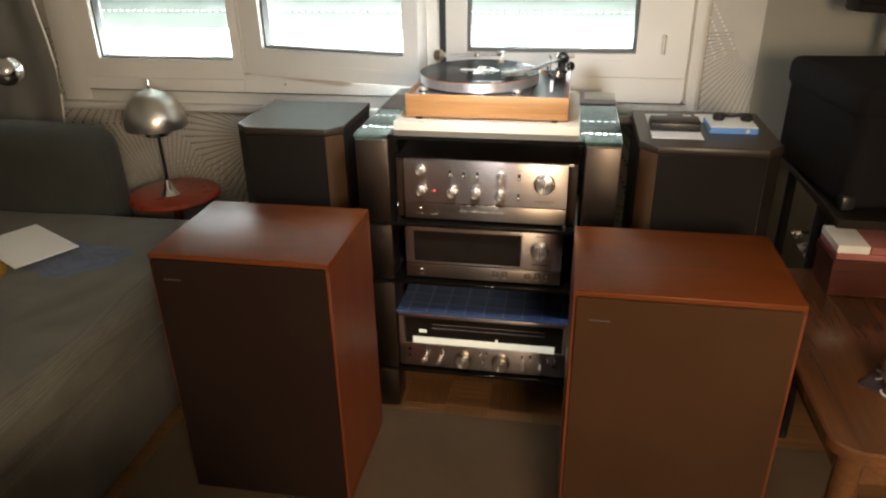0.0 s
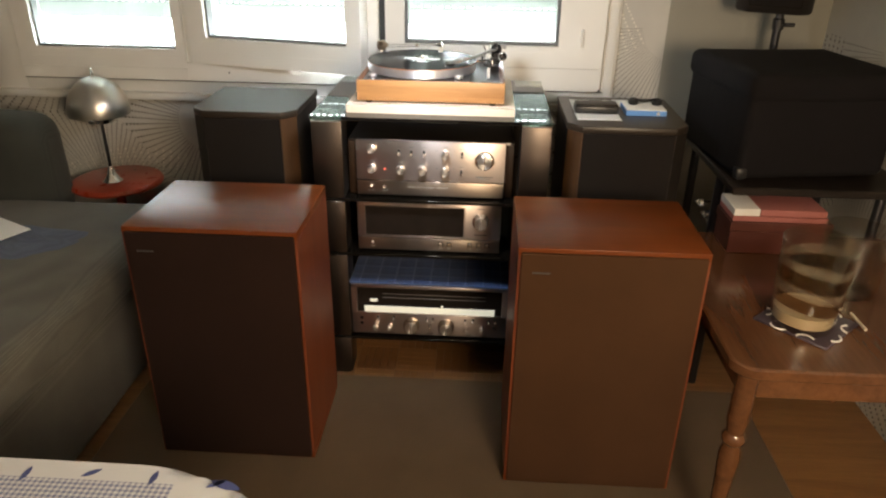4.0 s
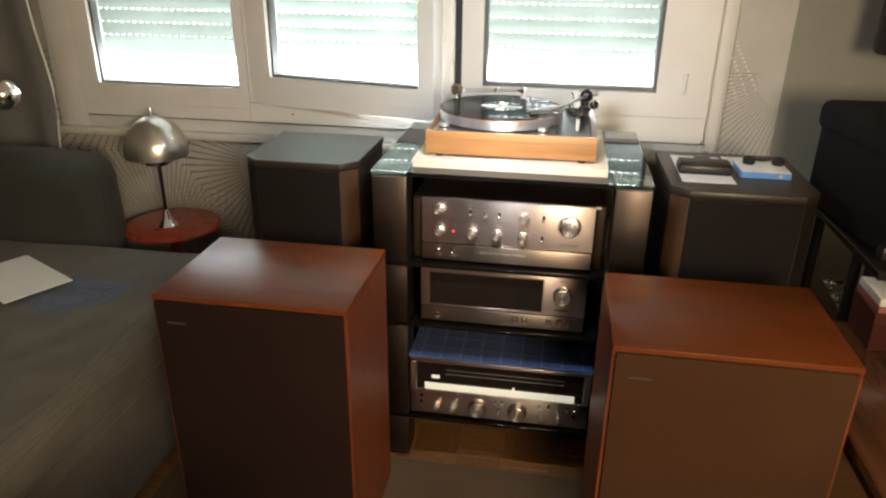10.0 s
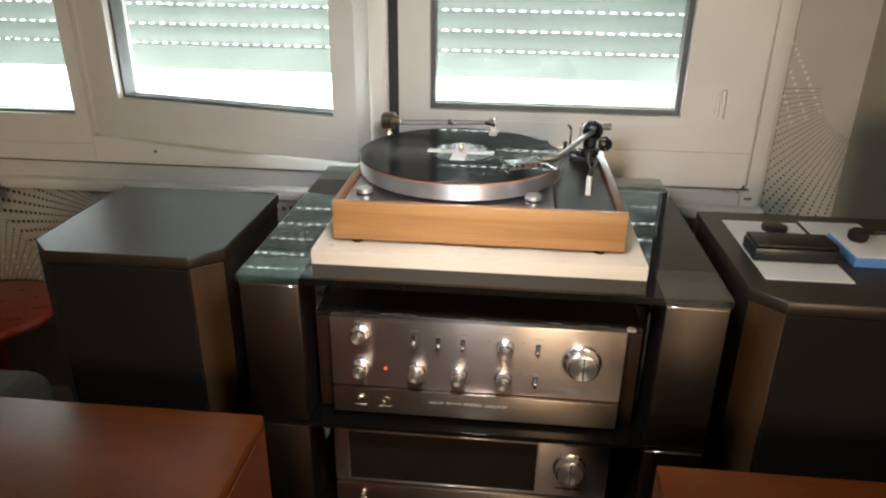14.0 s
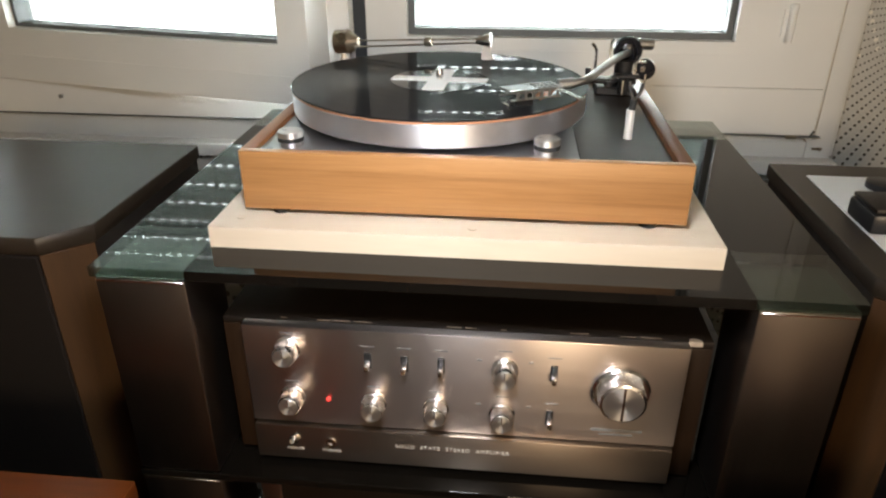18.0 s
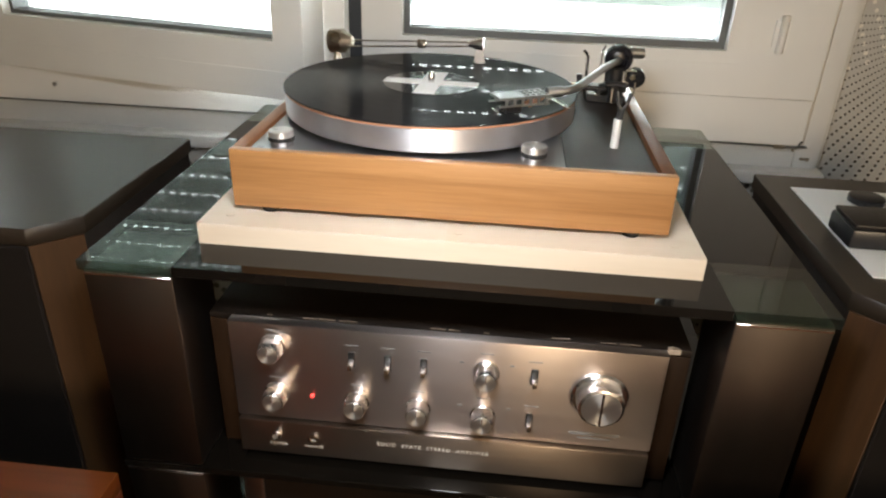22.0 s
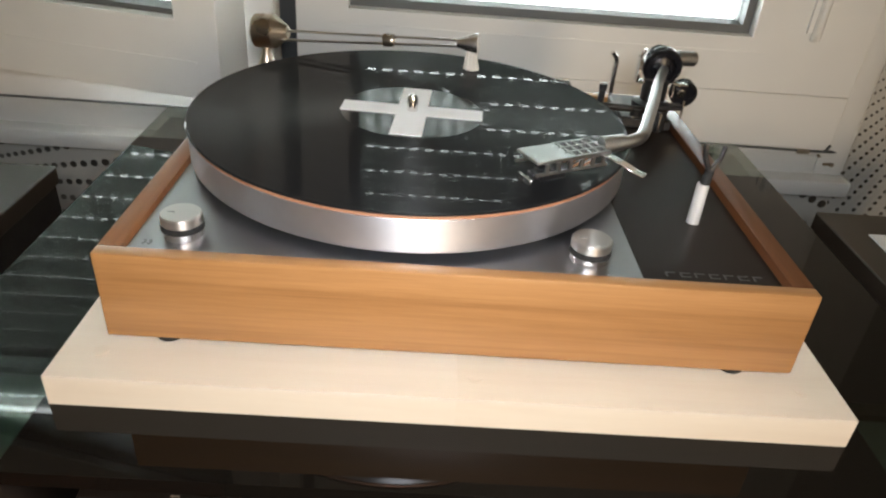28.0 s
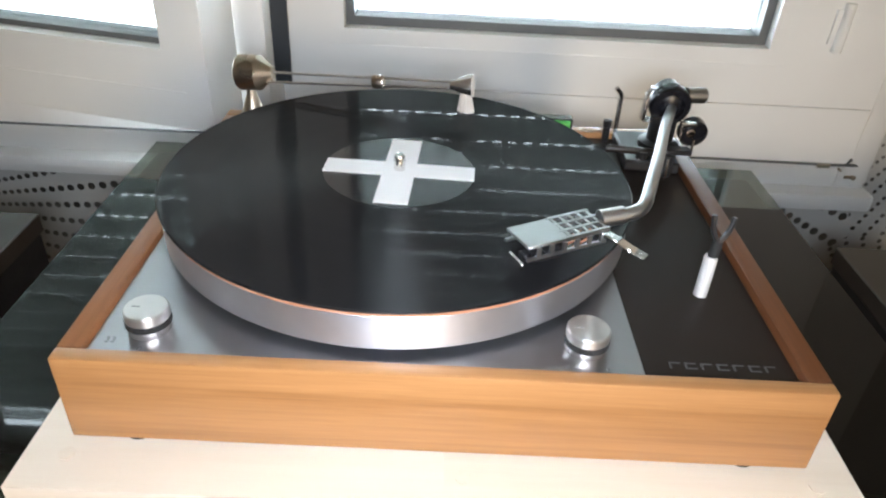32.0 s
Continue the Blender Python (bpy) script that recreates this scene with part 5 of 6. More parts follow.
# ---------------------------------------------------------------- things on the rear speaker
S = 0.765
solid("paper_sheet", box((0.425, -0.140, S), (0.540, 0.080, S + 0.0012)), "white_paper", "white paper sheet lying on the loudspeaker", "paper")
case = thing("small_case", (0.485, -0.06, S + 0.0012), "small black case lying on white paper", "case")
part("body", box((0.424, -0.085, S + 0.0012), (0.540, -0.030, S + 0.022), 0.004, 2), "black_plastic", case)
part("lid", box((0.426, -0.083, S + 0.0222), (0.538, -0.032, S + 0.027), 0.003, 2), "black_satin", case)
solid("coin_tin", lathe([(0.018, 0), (0.019, 0.001), (0.019, 0.007), (0.017, 0.008), (0, 0.008)], (0.495, 0.045, S + 0.0012), None, 28), "dark_metal", "small round dark metal tin on the paper", "tin")
blue = thing("blue_box", (0.61, -0.03, S), "flat blue and white cardboard box on the loudspeaker", "box")
part("body", box((0.560, -0.085, S), (0.668, 0.010, S + 0.014), 0.001), "blue_box", blue)
part("lid", box((0.5605, -0.0845, S + 0.0142), (0.6675, 0.0095, S + 0.0165), 0.0008), "white_paper", blue, "white top")
part("emblem", lathe([(0.0045, 0), (0.0045, 0.0004), (0.003, 0.0004), (0.003, 0)], (0.645, -0.0853, S + 0.007), Matrix.Rotation(radians(90), 3, "X"), 20), "white_paper", blue)
watch = thing("headphones", (0.62, -0.015, S + 0.0165), "small dark headphones lying on the blue box", "headphones")
part("band", tube([(0.62 + 0.032 * math.cos(a), -0.02 + 0.020 * math.sin(a), S + 0.024 + 0.003 * math.sin(3 * a)) for a in [k * math.pi / 10 for k in range(11)]], 0.004, 8), "black_plastic", watch)
for x in (0.588, 0.652):
    part("cushion", lathe([(0.011, 0), (0.014, 0.004), (0.014, 0.012), (0.009, 0.017), (0, 0.017)], (x, -0.022, S + 0.0165), None, 20), "rubber", watch)
solid("paper_sheet", box((0.548, 0.012, S), (0.640, 0.090, S + 0.0012)), "white_paper", "white paper sheet lying on the loudspeaker", "paper")

# ---------------------------------------------------------------- by the window: lamp on its red table
LX, LYY, LZ = -1.100, 0.268, 0.392
table = thing("side_table", (LX, LYY, -0.006), "small round red lacquered side table with a metal foot", "table")
part("tabletop", lathe([(0.0, 0), (0.137, 0.0), (0.152, 0.006), (0.154, 0.013), (0.149, 0.021), (0.142, 0.024), (0, 0.024)], (LX, LYY + 0.03, LZ - 0.024), None, 64), "red_lacquer", table)
part("stem", rod((LX, LYY + 0.03, 0.01), (LX, LYY + 0.03, LZ - 0.022), 0.016, 20), "red_lacquer", table)
part("foot", lathe([(0.12, 0), (0.12, 0.006), (0.03, 0.016), (0.016, 0.03)], (LX, LYY + 0.03, -0.006), None, 40), "red_lacquer", table)
tl = thing("table_lamp", (LX, LYY, LZ), "small chrome mushroom table lamp, unlit, on a red table", "lamp")
part("foot", lathe([(0.033, 0), (0.033, 0.003), (0.025, 0.010), (0.014, 0.030), (0.009, 0.052), (0.007, 0.056)], (LX, LYY, LZ), None, 40), "chrome", tl)
part("stem", rod((LX, LYY, LZ + 0.055), (LX, LYY, LZ + 0.262), 0.0055, 14), "dark_metal", tl)
dome = [(0.097 * math.cos(a), 0.250 + 0.111 * math.sin(a)) for a in [radians(d) for d in range(-6, 88, 7)]]
part("shade", lathe(dome + [(0.008, 0.361), (0.006, 0.363)], (LX, LYY, LZ), None, 56), "lamp_metal", tl, "polished metal dome shade", smooth=True)
part("reflector", lathe([(0.042, 0.212), (0.046, 0.245), (0.030, 0.262), (0.012, 0.268)], (LX, LYY, LZ), None, 32), "chrome", tl)
part("finial", lathe([(0.005, 0.359), (0.005, 0.385), (0.0035, 0.389), (0, 0.389)], (LX, LYY, LZ), None, 14), "chrome", tl)

# curtain and hanging chrome globe
def curtain_edge(z):
    """The curtain's free edge bellies out a little on its way down."""
    return -1.515 + 0.014 * math.sin((z - 0.55) * 6.5) - 0.006 * math.sin(z * 14)


bm = bmesh.new()
levels = [0.05 + 2.25 * k / 24 for k in range(25)]
grid = []
for z in levels:
    row = []
    for i in range(61):
        u = i / 60
        x = -2.45 + (curtain_edge(z) + 2.45) * u
        y = 0.372 + 0.016 * math.sin(i * 0.62 + 0.5 * math.sin(z * 2)) * (1 - 0.6 * u) + 0.008 * math.sin(i * 0.27 + z)
        row.append(bm.verts.new((x, y, z)))
    grid.append(row)
for a, b in zip(grid, grid[1:]):
    for k in range(60):
        bm.faces.new((a[k], a[k + 1], b[k + 1], b[k])).smooth = True
hem_line = [Vector(row[-1].co) for row in grid]
ext = bmesh.ops.extrude_face_region(bm, geom=bm.faces[:])
bmesh.ops.translate(bm, vec=(0, 0.003, 0), verts=[g for g in ext["geom"] if isinstance(g, bmesh.types.BMVert)])
bmesh.ops.recalc_face_normals(bm, faces=bm.faces)
curtain = thing("curtain", (-1.95, 0.37, 0.05), "heavy grey curtain drawn aside beside the window", "curtain")
part("fabric", bm, "curtain_cloth", curtain)
part("hem", tube([tuple(v) for v in hem_line], 0.004, 8), "white_paper", curtain, "pale piping on the edge")
part("curtain_rail", rod((-2.5, 0.385, 2.31), (0.8, 0.385, 2.31), 0.012, 16), "white_paint", curtain)
GBX, GBY, GBZ, GBR = -1.464, 0.113, 0.835, 0.046
globe = thing("floor_lamp", (-1.95, GBY, -0.006), "chrome globe floor lamp on a side arm before the curtain", "lamp")
part("globe", lathe([(0.0, -GBR)] + [(GBR * math.cos(radians(d)), GBR * math.sin(radians(d))) for d in range(-80, 90, 10)] + [(0, GBR)], (GBX, GBY, GBZ), None, 40), "chrome", globe, smooth=True)
part("arm", rod((-1.95, GBY, GBZ), (GBX - GBR + 0.002, GBY, GBZ), 0.006, 12), "chrome", globe)
part("pole", rod((-1.95, GBY, 0.01), (-1.95, GBY, GBZ + 0.02), 0.009, 16), "chrome", globe)
part("base", lathe([(0, 0), (0.11, 0), (0.11, 0.01), (0.02, 0.022), (0, 0.022)], (-1.95, GBY, -0.006), None, 40), "chrome", globe)

# ---------------------------------------------------------------- the couch with papers


def cushion(lo, hi, r, lump=0.006, seed=0):
    """A soft block: rounded and slightly uneven."""
    bm = box(lo, hi, r, 4)
    bmesh.ops.subdivide_edges(bm, edges=[e for e in bm.edges if e.calc_length() > 0.3], cuts=7, use_grid_fill=True)
    for v in bm.verts:
        n = noise.noise_vector((v.co.x * 4 + seed, v.co.y * 4, v.co.z * 4))
        v.co += lump * n
    for f in bm.faces:
        f.smooth = True
    return bm


couch = thing("couch", (-1.6, -0.7, -0.006), "low grey upholstered couch with a dark armrest", "couch")
part("base", cushion((-2.45, -1.75, -0.004), (-0.80, 0.10, 0.27), 0.03, 0.004, 1), "sofa_cloth", couch)
part("seat_cushion", cushion((-2.42, -1.75, 0.262), (-0.785, 0.07, 0.405), 0.05, 0.008, 2), "sofa_cloth", couch)
part("armrest", cushion((-2.45, 0.05, 0.0), (-1.21, 0.26, 0.655), 0.08, 0.008, 3), "sofa_dark", couch)
part("back_cushion", cushion((-2.45, -1.75, 0.39), (-2.10, 0.05, 0.82), 0.09, 0.01, 4), "sofa_dark", couch)
sheet = box((-0.13, -0.085, 0), (0.13, 0.085, 0.003))
bmesh.ops.rotate(sheet, cent=(0, 0, 0), matrix=Matrix.Rotation(radians(-28), 3, "Z"), verts=sheet.verts)
bmesh.ops.translate(sheet, vec=(-1.245, -0.237, 0.424), verts=sheet.verts)
solid("paper_sheet", sheet, "white_paper", "white paper sheet lying on clothes on the couch", "paper")


def garment(cx, cy, rx, ry, h, seed, z=0.398):
    """A crumpled heap of cloth."""
    bm = bmesh.new()
    rings, segs = 9, 28
    verts = []
    for i in range(rings + 1):
        t = i / rings
        ring = []
        for k in range(segs):
            a = k * math.tau / segs
            rr = t * (1 + 0.22 * noise.noise((math.cos(a) * 1.7 + seed, math.sin(a) * 1.7, 3)))
            fold = noise.noise((math.cos(a) * 3 * t + seed, math.sin(a) * 3 * t, 7 + seed))
            ring.append(bm.verts.new((cx + rx * rr * math.cos(a), cy + ry * rr * math.sin(a), z + h * max(0.0, (1 - t ** 2.5)) * (0.75 + 0.5 * fold))))
        verts.append(ring)
    for a, b in zip(verts, verts[1:]):
        for k in range(segs):
            bm.faces.new((a[k], a[(k + 1) % segs], b[(k + 1) % segs], b[k])).smooth = True
    bmesh.ops.remove_doubles(bm, verts=bm.verts, dist=1e-5)
    bmesh.ops.recalc_face_normals(bm, faces=bm.faces)
    return bm


solid("folded_shirt", garment(-1.10, -0.26, 0.20, 0.13, 0.024, 3), "blue_cloth", "crumpled blue-grey shirt lying on the couch", "clothes")
solid("yellow_cloth", garment(-1.29, -0.45, 0.10, 0.15, 0.10, 8), "yellow_cloth", "crumpled yellow cloth lying on the couch", "cloth")

# ---------------------------------------------------------------- low table with an oilcloth in front
OZ = 0.51
low = thing("coffee_table", (-0.75, -1.75, -0.006), "low coffee table covered by a patterned oilcloth", "table")
for x in (-1.05, -0.2):
    for y in (-2.2, -1.40):
        part("leg", box((x - 0.025, y - 0.025, -0.006), (x + 0.025, y + 0.025, OZ - 0.034), 0.004), "table_wood", low)
top = [(cx + 0.33 * math.cos(radians(start + 10 * k)), cy + 0.33 * math.sin(radians(start + 10 * k)))
       for cx, cy, start in ((-0.325, -1.56, 0), (-0.942, -1.56, 90), (-0.942, -2.072, 180), (-0.325, -2.072, 270)) for k in range(10)]
part("tabletop", prism(top, OZ - 0.034, OZ - 0.004, 0.004), "table_wood", low)
bm = bmesh.new()
nx, ny, mx0, mx1, my0, my1, rad = 70, 70, -1.34, 0.073, -2.47, -1.162, 0.398
grid = {}
for i in range(nx + 1):
    for j in range(ny + 1):
        x, y = mx0 + (mx1 - mx0) * i / nx, my0 + (my1 - my0) * j / ny
        # round the corners, then let the rim hang down
        ex, ey = max(0.0, x - (mx1 - rad), (mx0 + rad) - x), max(0.0, y - (my1 - rad), (my0 + rad) - y)
        d = math.hypot(ex, ey)
        if d > rad:
            sx, sy = (1 if x > -0.7 else -1), (1 if y > -1.8 else -1)
            x -= sx * ex * (1 - rad / d)
            y -= sy * ey * (1 - rad / d)
            d = rad
        drop = max(0.0, d - (rad - 0.038)) / 0.038
        z = OZ + 0.0005 * noise.noise((x * 9, y * 9, 1)) - 0.085 * drop ** 1.5
        grid[i, j] = bm.verts.new((x, y, z))
for i in range(nx):
    for j in range(ny):
        bm.faces.new((grid[i, j], grid[i + 1, j], grid[i + 1, j + 1], grid[i, j + 1])).smooth = True
oil = thing("oilcloth", (-0.75, -1.6, OZ - 0.085), "white oilcloth with blue checks and leaves over the low table", "tablecloth")
part("sheet", bm, "oilcloth", oil)


def leaf(cx, cy, length, width, angle, z):
    bm = bmesh.new()
    n = 10
    pts = []
    for k in range(n + 1):
        t = k / n
        pts.append((length * (t - 0.5), width * math.sin(math.pi * t) ** 0.8))
    line = pts + [(a, -b) for a, b in pts[-2:0:-1]]
    c, s = math.cos(angle), math.sin(angle)
    bm.faces.new([bm.verts.new((cx + c * a - s * b, cy + s * a + c * b, z)) for a, b in line])
    return bm


for k in range(9):
    part("printed_leaf", leaf(-0.93 + 0.093 * k, -1.222 - 0.004 * (k % 3), 0.030, 0.0048, 0.6 + 0.9 * (k % 2), OZ + 0.0014), "print_blue", oil)
for cx, cy, ln, wd, an in ((-0.183, -1.312, 0.110, 0.024, 1.05), (-0.098, -1.322, 0.110, 0.026, -0.75), (-0.172, -1.232, 0.050, 0.008, -0.3), (-0.228, -1.310, 0.036, 0.006, 1.3)):
    lf = part("printed_leaf", leaf(cx, cy, ln, wd, an, OZ + 0.0014), "print_blue", oil)
    if wd > 0.01:
        part("printed_leaf_fill", leaf(cx, cy, ln * 0.86, wd * 0.8, an, OZ + 0.0018), "check_fill", lf)
remote = thing("remote_control", (-0.35, -1.38, OZ + 0.001), "small black plastic gadget lying on the oilcloth", "gadget")
part("body", box((-0.41, -1.435, OZ + 0.001), (-0.295, -1.350, OZ + 0.022), 0.006, 2), "black_plastic", remote)
part("handle", tube([(-0.40, -1.355, OZ + 0.012), (-0.385, -1.337, OZ + 0.012), (-0.355, -1.333, OZ + 0.012), (-0.34, -1.351, OZ + 0.012)], 0.005, 8), "black_plastic", remote)

# ---------------------------------------------------------------- the table on the other side
DZ = 0.49
DX0, DX1, DY0, DY1 = 0.664, 1.26, -0.855, -0.215
desk = thing("wooden_table", (0.96, -0.54, -0.006), "glossy dark brown wooden side table with rounded corners", "table")
outline = []
for cx, cy, start in ((DX0 + 0.05, DY0 + 0.05, 180), (DX1 - 0.05, DY0 + 0.05, 270), (DX1 - 0.05, DY1 - 0.05, 0), (DX0 + 0.05, DY1 - 0.05, 90)):
    outline += [(cx + 0.05 * math.cos(radians(start + 15 * k)), cy + 0.05 * math.sin(radians(start + 15 * k))) for k in range(7)]
part("tabletop", prism(outline, DZ - 0.026, DZ, 0.004), "table_wood", desk)
for x in (DX0 + 0.045, DX1 - 0.045):
    for y in (DY0 + 0.045, DY1 - 0.045):
        turned = [(0.014, 0.0), (0.018, 0.03), (0.013, 0.06), (0.019, 0.18), (0.023, 0.26), (0.017, 0.285), (0.024, 0.295), (0.024, 0.305), (0.017, 0.315), (0.022, 0.345), (0.022, 0.385), (0.022, DZ - 0.0202)]
        part("leg", lathe(turned, (x, y, -0.006), None, 20), "table_wood", desk)
part("apron", box((DX0 + 0.055, DY0 + 0.03, DZ - 0.085), (DX1 - 0.055, DY0 + 0.046, DZ - 0.0265), 0.002), "table_wood", desk)
part("apron", box((DX0 + 0.03, DY0 + 0.055, DZ - 0.085), (DX0 + 0.046, DY1 - 0.055, DZ - 0.0265), 0.002), "table_wood", desk)
COX, COY = 0.862, -0.672
coaster = thing("coaster", (COX, COY, DZ), "square navy coaster with white swirls under the big glass", "coaster")
tile = box((-0.076, -0.076, 0), (0.076, 0.076, 0.005), 0.002)
bmesh.ops.rotate(tile, cent=(0, 0, 0), matrix=Matrix.Rotation(radians(43), 3, "Z"), verts=tile.verts)
bmesh.ops.translate(tile, vec=(COX, COY, DZ), verts=tile.verts)
part("tile", tile, "coaster_navy", coaster)
for k in range(8):
    a = k * math.tau / 8 + radians(43) / 2
    reach = 0.082 if k % 2 else 0.068
    cxx, cyy = COX + reach * math.cos(a), COY + reach * math.sin(a)
    turn = a + (math.pi if k % 2 else 0.3)
    arc = [(cxx + 0.017 * math.cos(v), cyy + 0.017 * math.sin(v), DZ + 0.0055) for v in [turn - 1.2 + 0.3 * q for q in range(9)]]
    part("swirl", tube(arc, 0.0020, 6), "white_paper", coaster)
GXc, GYc, g0 = 0.848, -0.680, DZ + 0.0055
glass = thing("drinking_glass", (GXc, GYc, g0), "big clear tumbler with wavy tinted bands and a pale drink", "glass")
part("wall", lathe([(0.0, 0.0), (0.059, 0.0), (0.062, 0.004), (0.072, 0.185), (0.0705, 0.1865), (0.069, 0.185), (0.0590, 0.012), (0.0, 0.010)], (GXc, GYc, g0), None, 56), "drink_glass", glass, smooth=True)
for zb, zt, mat in ((0.048, 0.076, "band_glass"), (0.078, 0.098, "frosted_glass"), (0.100, 0.128, "band_glass"), (0.130, 0.150, "frosted_glass")):
    ring = lathe([(0.0592 + 0.055 * zb, zb), (0.0594 + 0.055 * zt, zt)], (0, 0, 0), None, 56)
    for v in ring.verts:
        v.co.z += 0.005 * math.sin(2 * math.atan2(v.co.y, v.co.x) + 0.6)
    bmesh.ops.delete(ring, geom=[f for f in ring.faces if len(f.verts) > 4], context="FACES_ONLY")
    bmesh.ops.translate(ring, vec=(GXc, GYc, g0), verts=ring.verts)
    part("band", ring, mat, glass, "brown tinted band" if mat == "band_glass" else "pale frosted band")
part("drink", lathe([(0.0, 0.0125), (0.0582, 0.0125), (0.0592, 0.036), (0.0, 0.036)], (GXc, GYc, g0), None, 40), "drink", glass, "pale milky drink")
stick = solid("wooden_stick", rod((0.972, -0.632, DZ + 0.003), (0.972, -0.698, DZ + 0.003), 0.003, 8), "pine", "short pale wooden stick on the table", "stick")
JX, JY = 1.01, -0.515
jar = thing("glass_jar", (JX, JY, DZ), "low clear glass jar on the table", "jar")
part("wall", lathe([(0.0, 0.0), (0.060, 0.0), (0.064, 0.006), (0.070, 0.15), (0.067, 0.15), (0.061, 0.012), (0, 0.012)], (JX, JY, DZ), None, 40), "drink_glass", jar, smooth=True)

# box of records and pink folders
crate = thing("red_box", (0.89, -0.285, DZ), "dark red cardboard box on the wooden table", "box")
part("body", box((0.798, -0.342, DZ), (1.040, -0.232, DZ + 0.060), 0.002), "red_box", crate)
part("lid", box((0.795, -0.345, DZ + 0.0602), (1.043, -0.229, DZ + 0.085), 0.002), "red_box", crate)
folder = thing("folders", (0.90, -0.285, DZ + 0.085), "stack of pink and white paper folders on the red box", "folders")
part("pink_folder", box((0.799, -0.341, DZ + 0.0852), (1.028, -0.232, DZ + 0.099), 0.0015), "pink_paper", folder)
part("white_folder", box((0.799, -0.340, DZ + 0.0992), (0.862, -0.232, DZ + 0.118), 0.0015), "white_paper", folder)
part("pink_folder", box((0.864, -0.338, DZ + 0.0992), (1.024, -0.232, DZ + 0.116), 0.0015), "pink_paper", folder)

# dark cabinet on a stand, and the small loudspeaker on its pole
cab = thing("amplifier_cabinet", (1.02, -0.02, 0.63), "large dark cloth-covered equipment case on a stand", "equipment case")
turn_case = Matrix.Translation((0.988, -0.042, 0)) @ Matrix.Rotation(radians(8), 4, "Z")


def on_stand(bm):
    bmesh.ops.transform(bm, matrix=turn_case, verts=bm.verts)
    return bm


part("body", on_stand(cushion((-0.195, -0.185, 0.652), (0.195, 0.185, 0.905), 0.022, 0.003, 6)), "case_cloth", cab)
part("lid", on_stand(cushion((-0.201, -0.191, 0.842), (0.201, 0.191, 0.915), 0.024, 0.003, 7)), "case_cloth", cab)
part("corner", on_stand(box((-0.198, -0.188, 0.650), (-0.168, -0.158, 0.682), 0.008, 2)), "black_plastic", cab)
stand = thing("equipment_stand", (1.02, -0.02, -0.006), "black metal equipment stand with chrome clamp knobs", "stand")
part("board", box((0.80, -0.30, 0.628), (1.255, 0.17, 0.648), 0.003), "black_satin", stand)
for x in (0.83, 1.22):
    for y in (-0.20, 0.13):
        part("leg", rod((x, y, -0.006), (x, y, 0.627), 0.013, 14), "dark_metal", stand)
part("crossbar", rod((0.83, -0.20, 0.30), (1.22, -0.20, 0.30), 0.010, 12), "dark_metal", stand)
for x, y, z in ((0.775, -0.135, 0.540), (0.792, -0.150, 0.512), (0.808, -0.150, 0.488)):
    c = part("clamp_knob", lathe([(0.009, 0), (0.012, 0.003), (0.012, 0.014), (0.006, 0.020), (0.004, 0.034)], (x, y, z), Matrix.Rotation(radians(80), 3, "Y"), 20), "chrome", stand)
    part("wing", box((x - 0.004, y - 0.018, z - 0.002), (x + 0.003, y + 0.018, z + 0.003), 0.001), "chrome", c)
part("front_post", rod((0.815, -0.16, -0.006), (0.815, -0.16, 0.627), 0.012, 12), "dark_metal", stand)
# bright strip put in for the pale gap beside the loudspeaker
solid("gap_strip", box((0.722, -0.02, 0.02), (0.730, 0.0, 0.700), 0.001), "chrome", "thin upright strip standing in for the bright gap beside the loudspeaker", "strip")

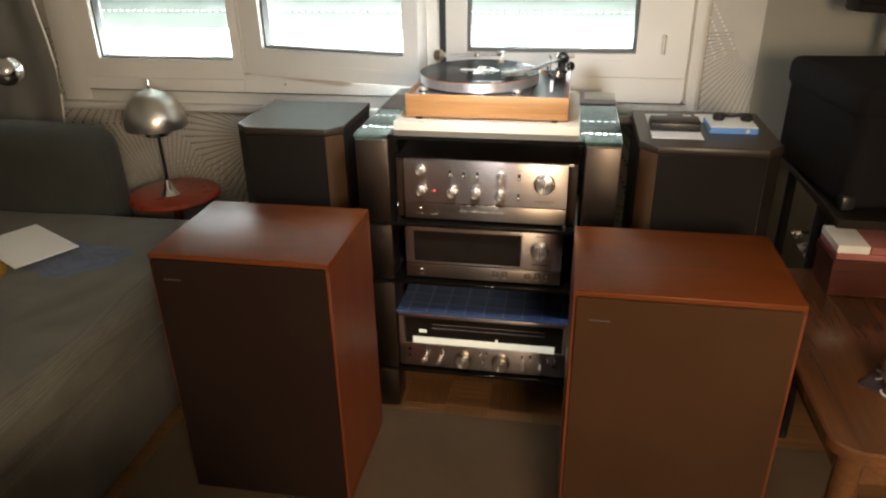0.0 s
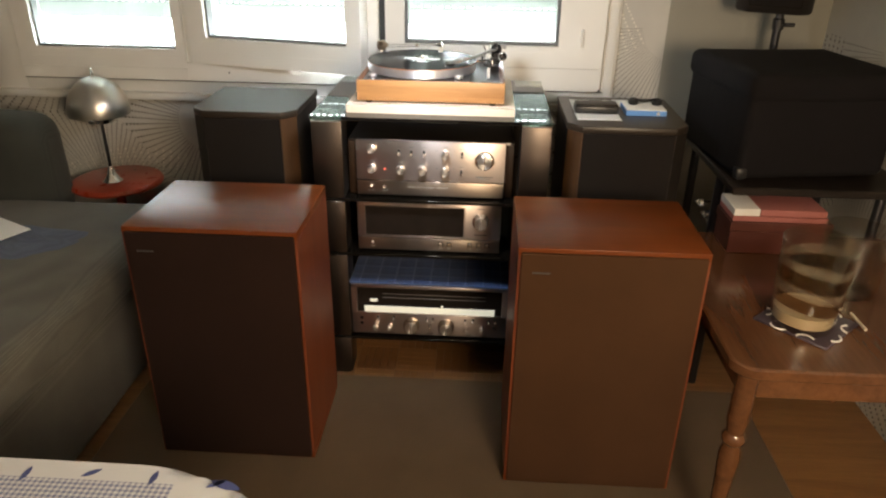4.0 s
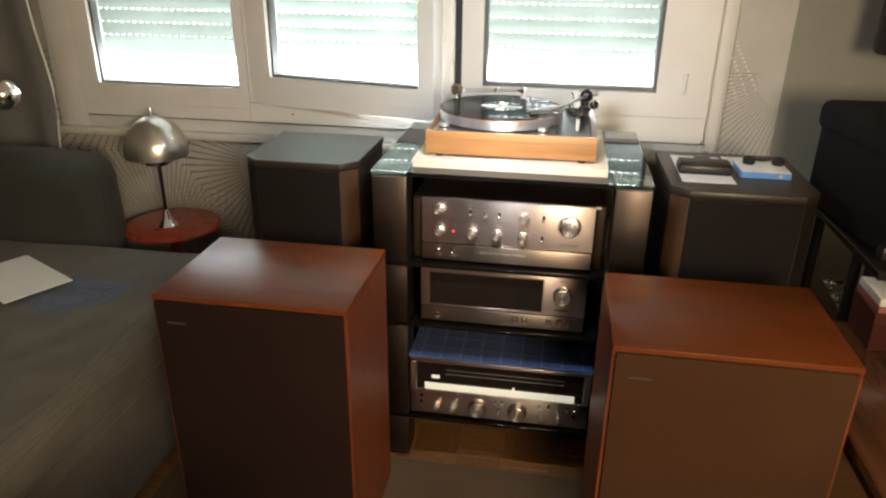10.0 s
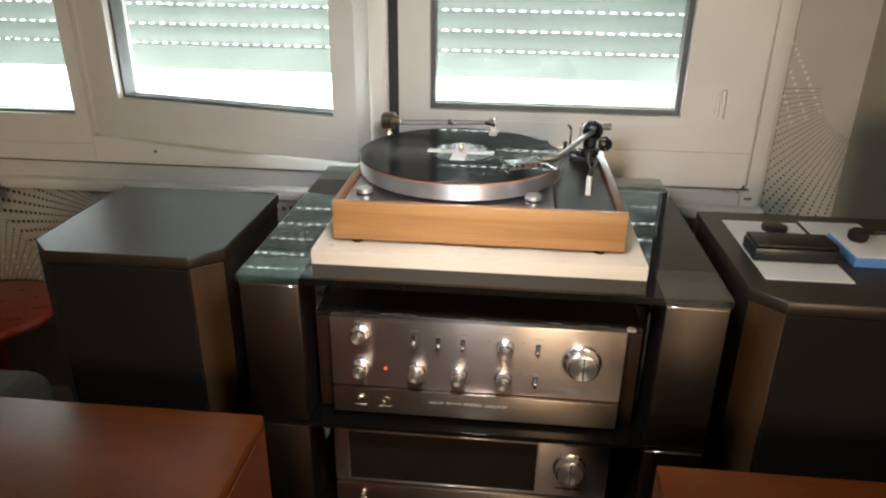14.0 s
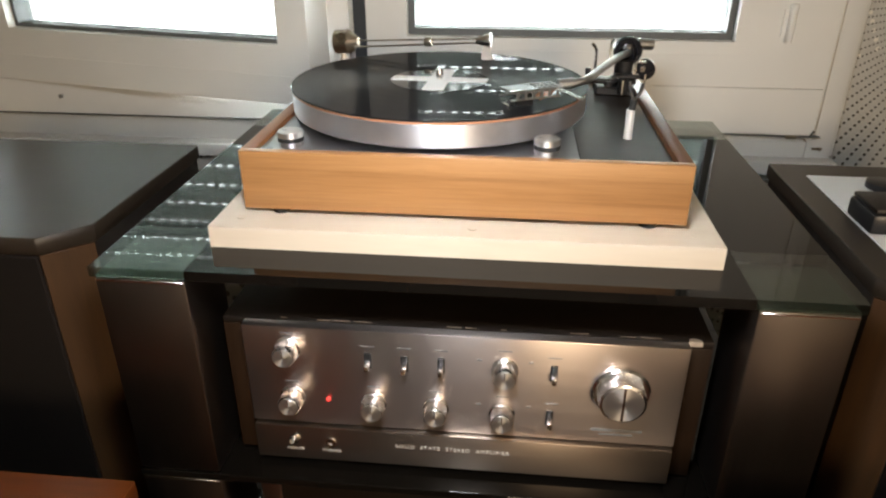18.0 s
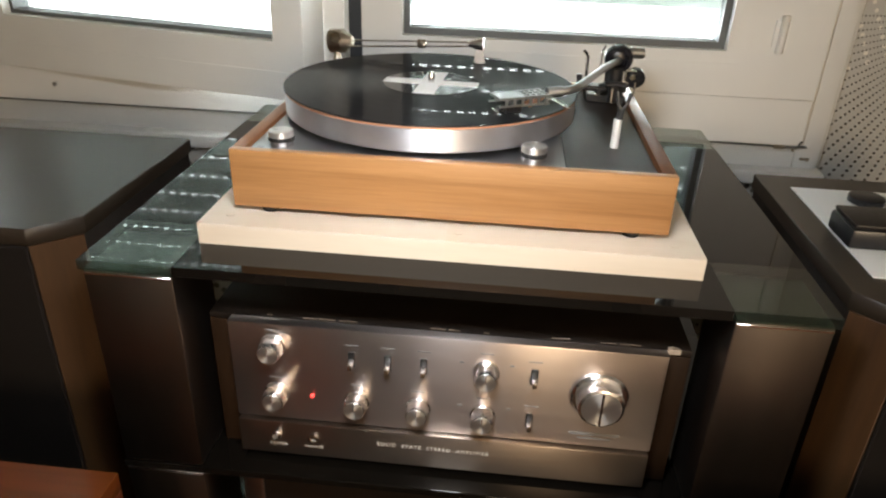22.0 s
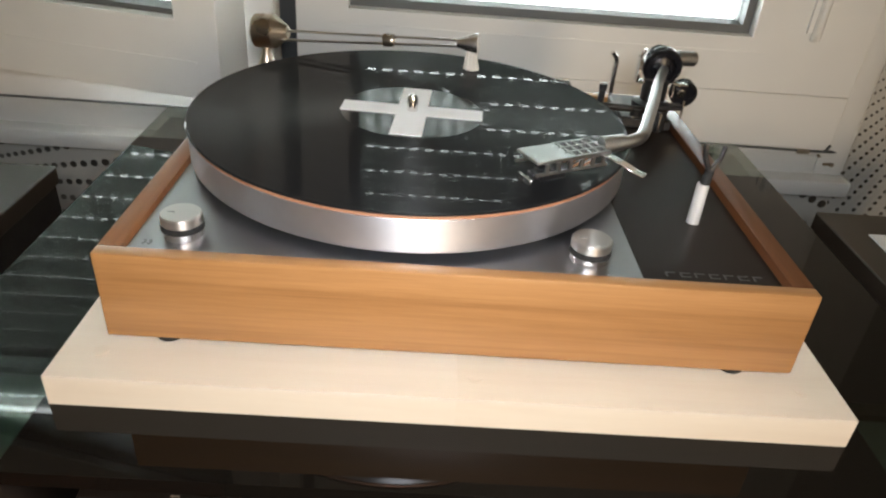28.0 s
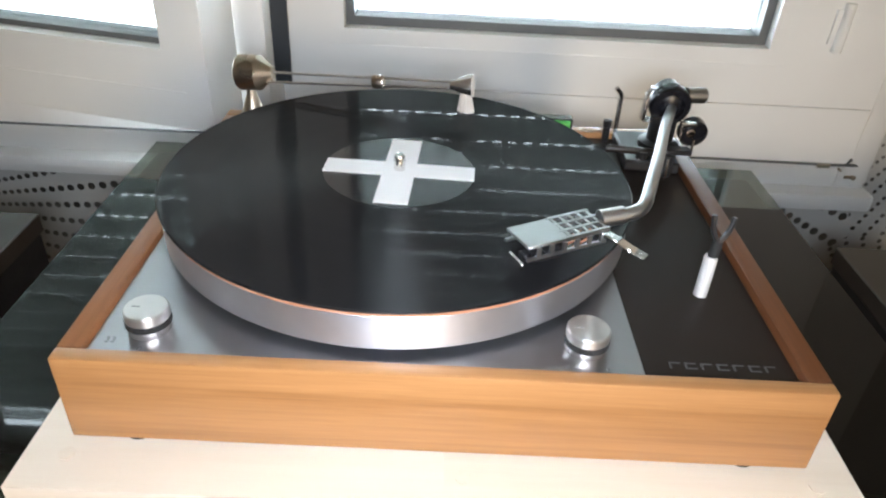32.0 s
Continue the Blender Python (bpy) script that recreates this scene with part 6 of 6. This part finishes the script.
sp = thing("small_speaker", (1.06, 0.30, -0.006), "small black loudspeaker tilted down on a thin pole stand", "loudspeaker")
pole = part("pole", rod((1.06, 0.30, 0.02), (1.06, 0.30, 1.0), 0.012, 16), "dark_metal", sp)
part("pole_clamp", lathe([(0.017, 0), (0.017, 0.03), (0.013, 0.034)], (1.06, 0.30, 0.945), None, 18), "black_plastic", sp)
part("clamp_screw", rod((1.06, 0.29, 0.96), (1.10, 0.275, 0.962), 0.006, 10), "black_plastic", sp)
for k in range(3):
    a = k * math.tau / 3 + 0.5
    part("stand_leg", rod((1.06, 0.30, 0.16), (1.06 + 0.14 * math.cos(a), 0.30 + 0.14 * math.sin(a), 0.0), 0.009, 10), "dark_metal", sp)
cabm = Matrix.Translation((1.035, 0.30, 1.000)) @ Matrix.Rotation(radians(-20), 4, "Z") @ Matrix.Rotation(radians(1), 4, "Y")


def tilted(bm):
    bmesh.ops.transform(bm, matrix=cabm, verts=bm.verts)
    return bm


part("body", tilted(prism([(-0.105, 0.08), (-0.105, -0.06), (-0.07, -0.095), (0.075, -0.095), (0.105, -0.06), (0.105, 0.08)], 0.0, 0.40, 0.008)), "black_vinyl", sp)
part("grille", tilted(box((-0.068, -0.101, 0.02), (0.073, -0.0955, 0.38), 0.003)), "grille_black", sp)
part("handle_recess", tilted(box((-0.108, -0.03, 0.10), (-0.1052, 0.03, 0.19), 0.001)), "dark_metal", sp)

# ---------------------------------------------------------------- parquet blocks before the rack
strips = {}
for key, size in (("a", (0.1195, 0.0232)), ("b", (0.0232, 0.1195))):
    bm = box((-size[0] / 2, -size[1] / 2, -0.006), (size[0] / 2, size[1] / 2, 0.0), 0.0006)
    me = bpy.data.meshes.new("parquet_block")
    bm.to_mesh(me)
    bm.free()
    me.materials.append(M["parquet" if key == "a" else "parquet_cross"])
    strips[key] = me
for i in range(10):
    for j in range(6):
        for k in range(5):
            key = "ab"[(i + j) % 2]
            cxp, cyp = -0.60 + i * 0.12, -0.52 + j * 0.12
            off = (k - 2) * 0.0239
            ob = new("parquet_block", strips[key])
            ob.parent = floor
            ob.location = (cxp, cyp + off, random.uniform(-0.0006, 0)) if key == "a" else (cxp + off, cyp, random.uniform(-0.0006, 0))
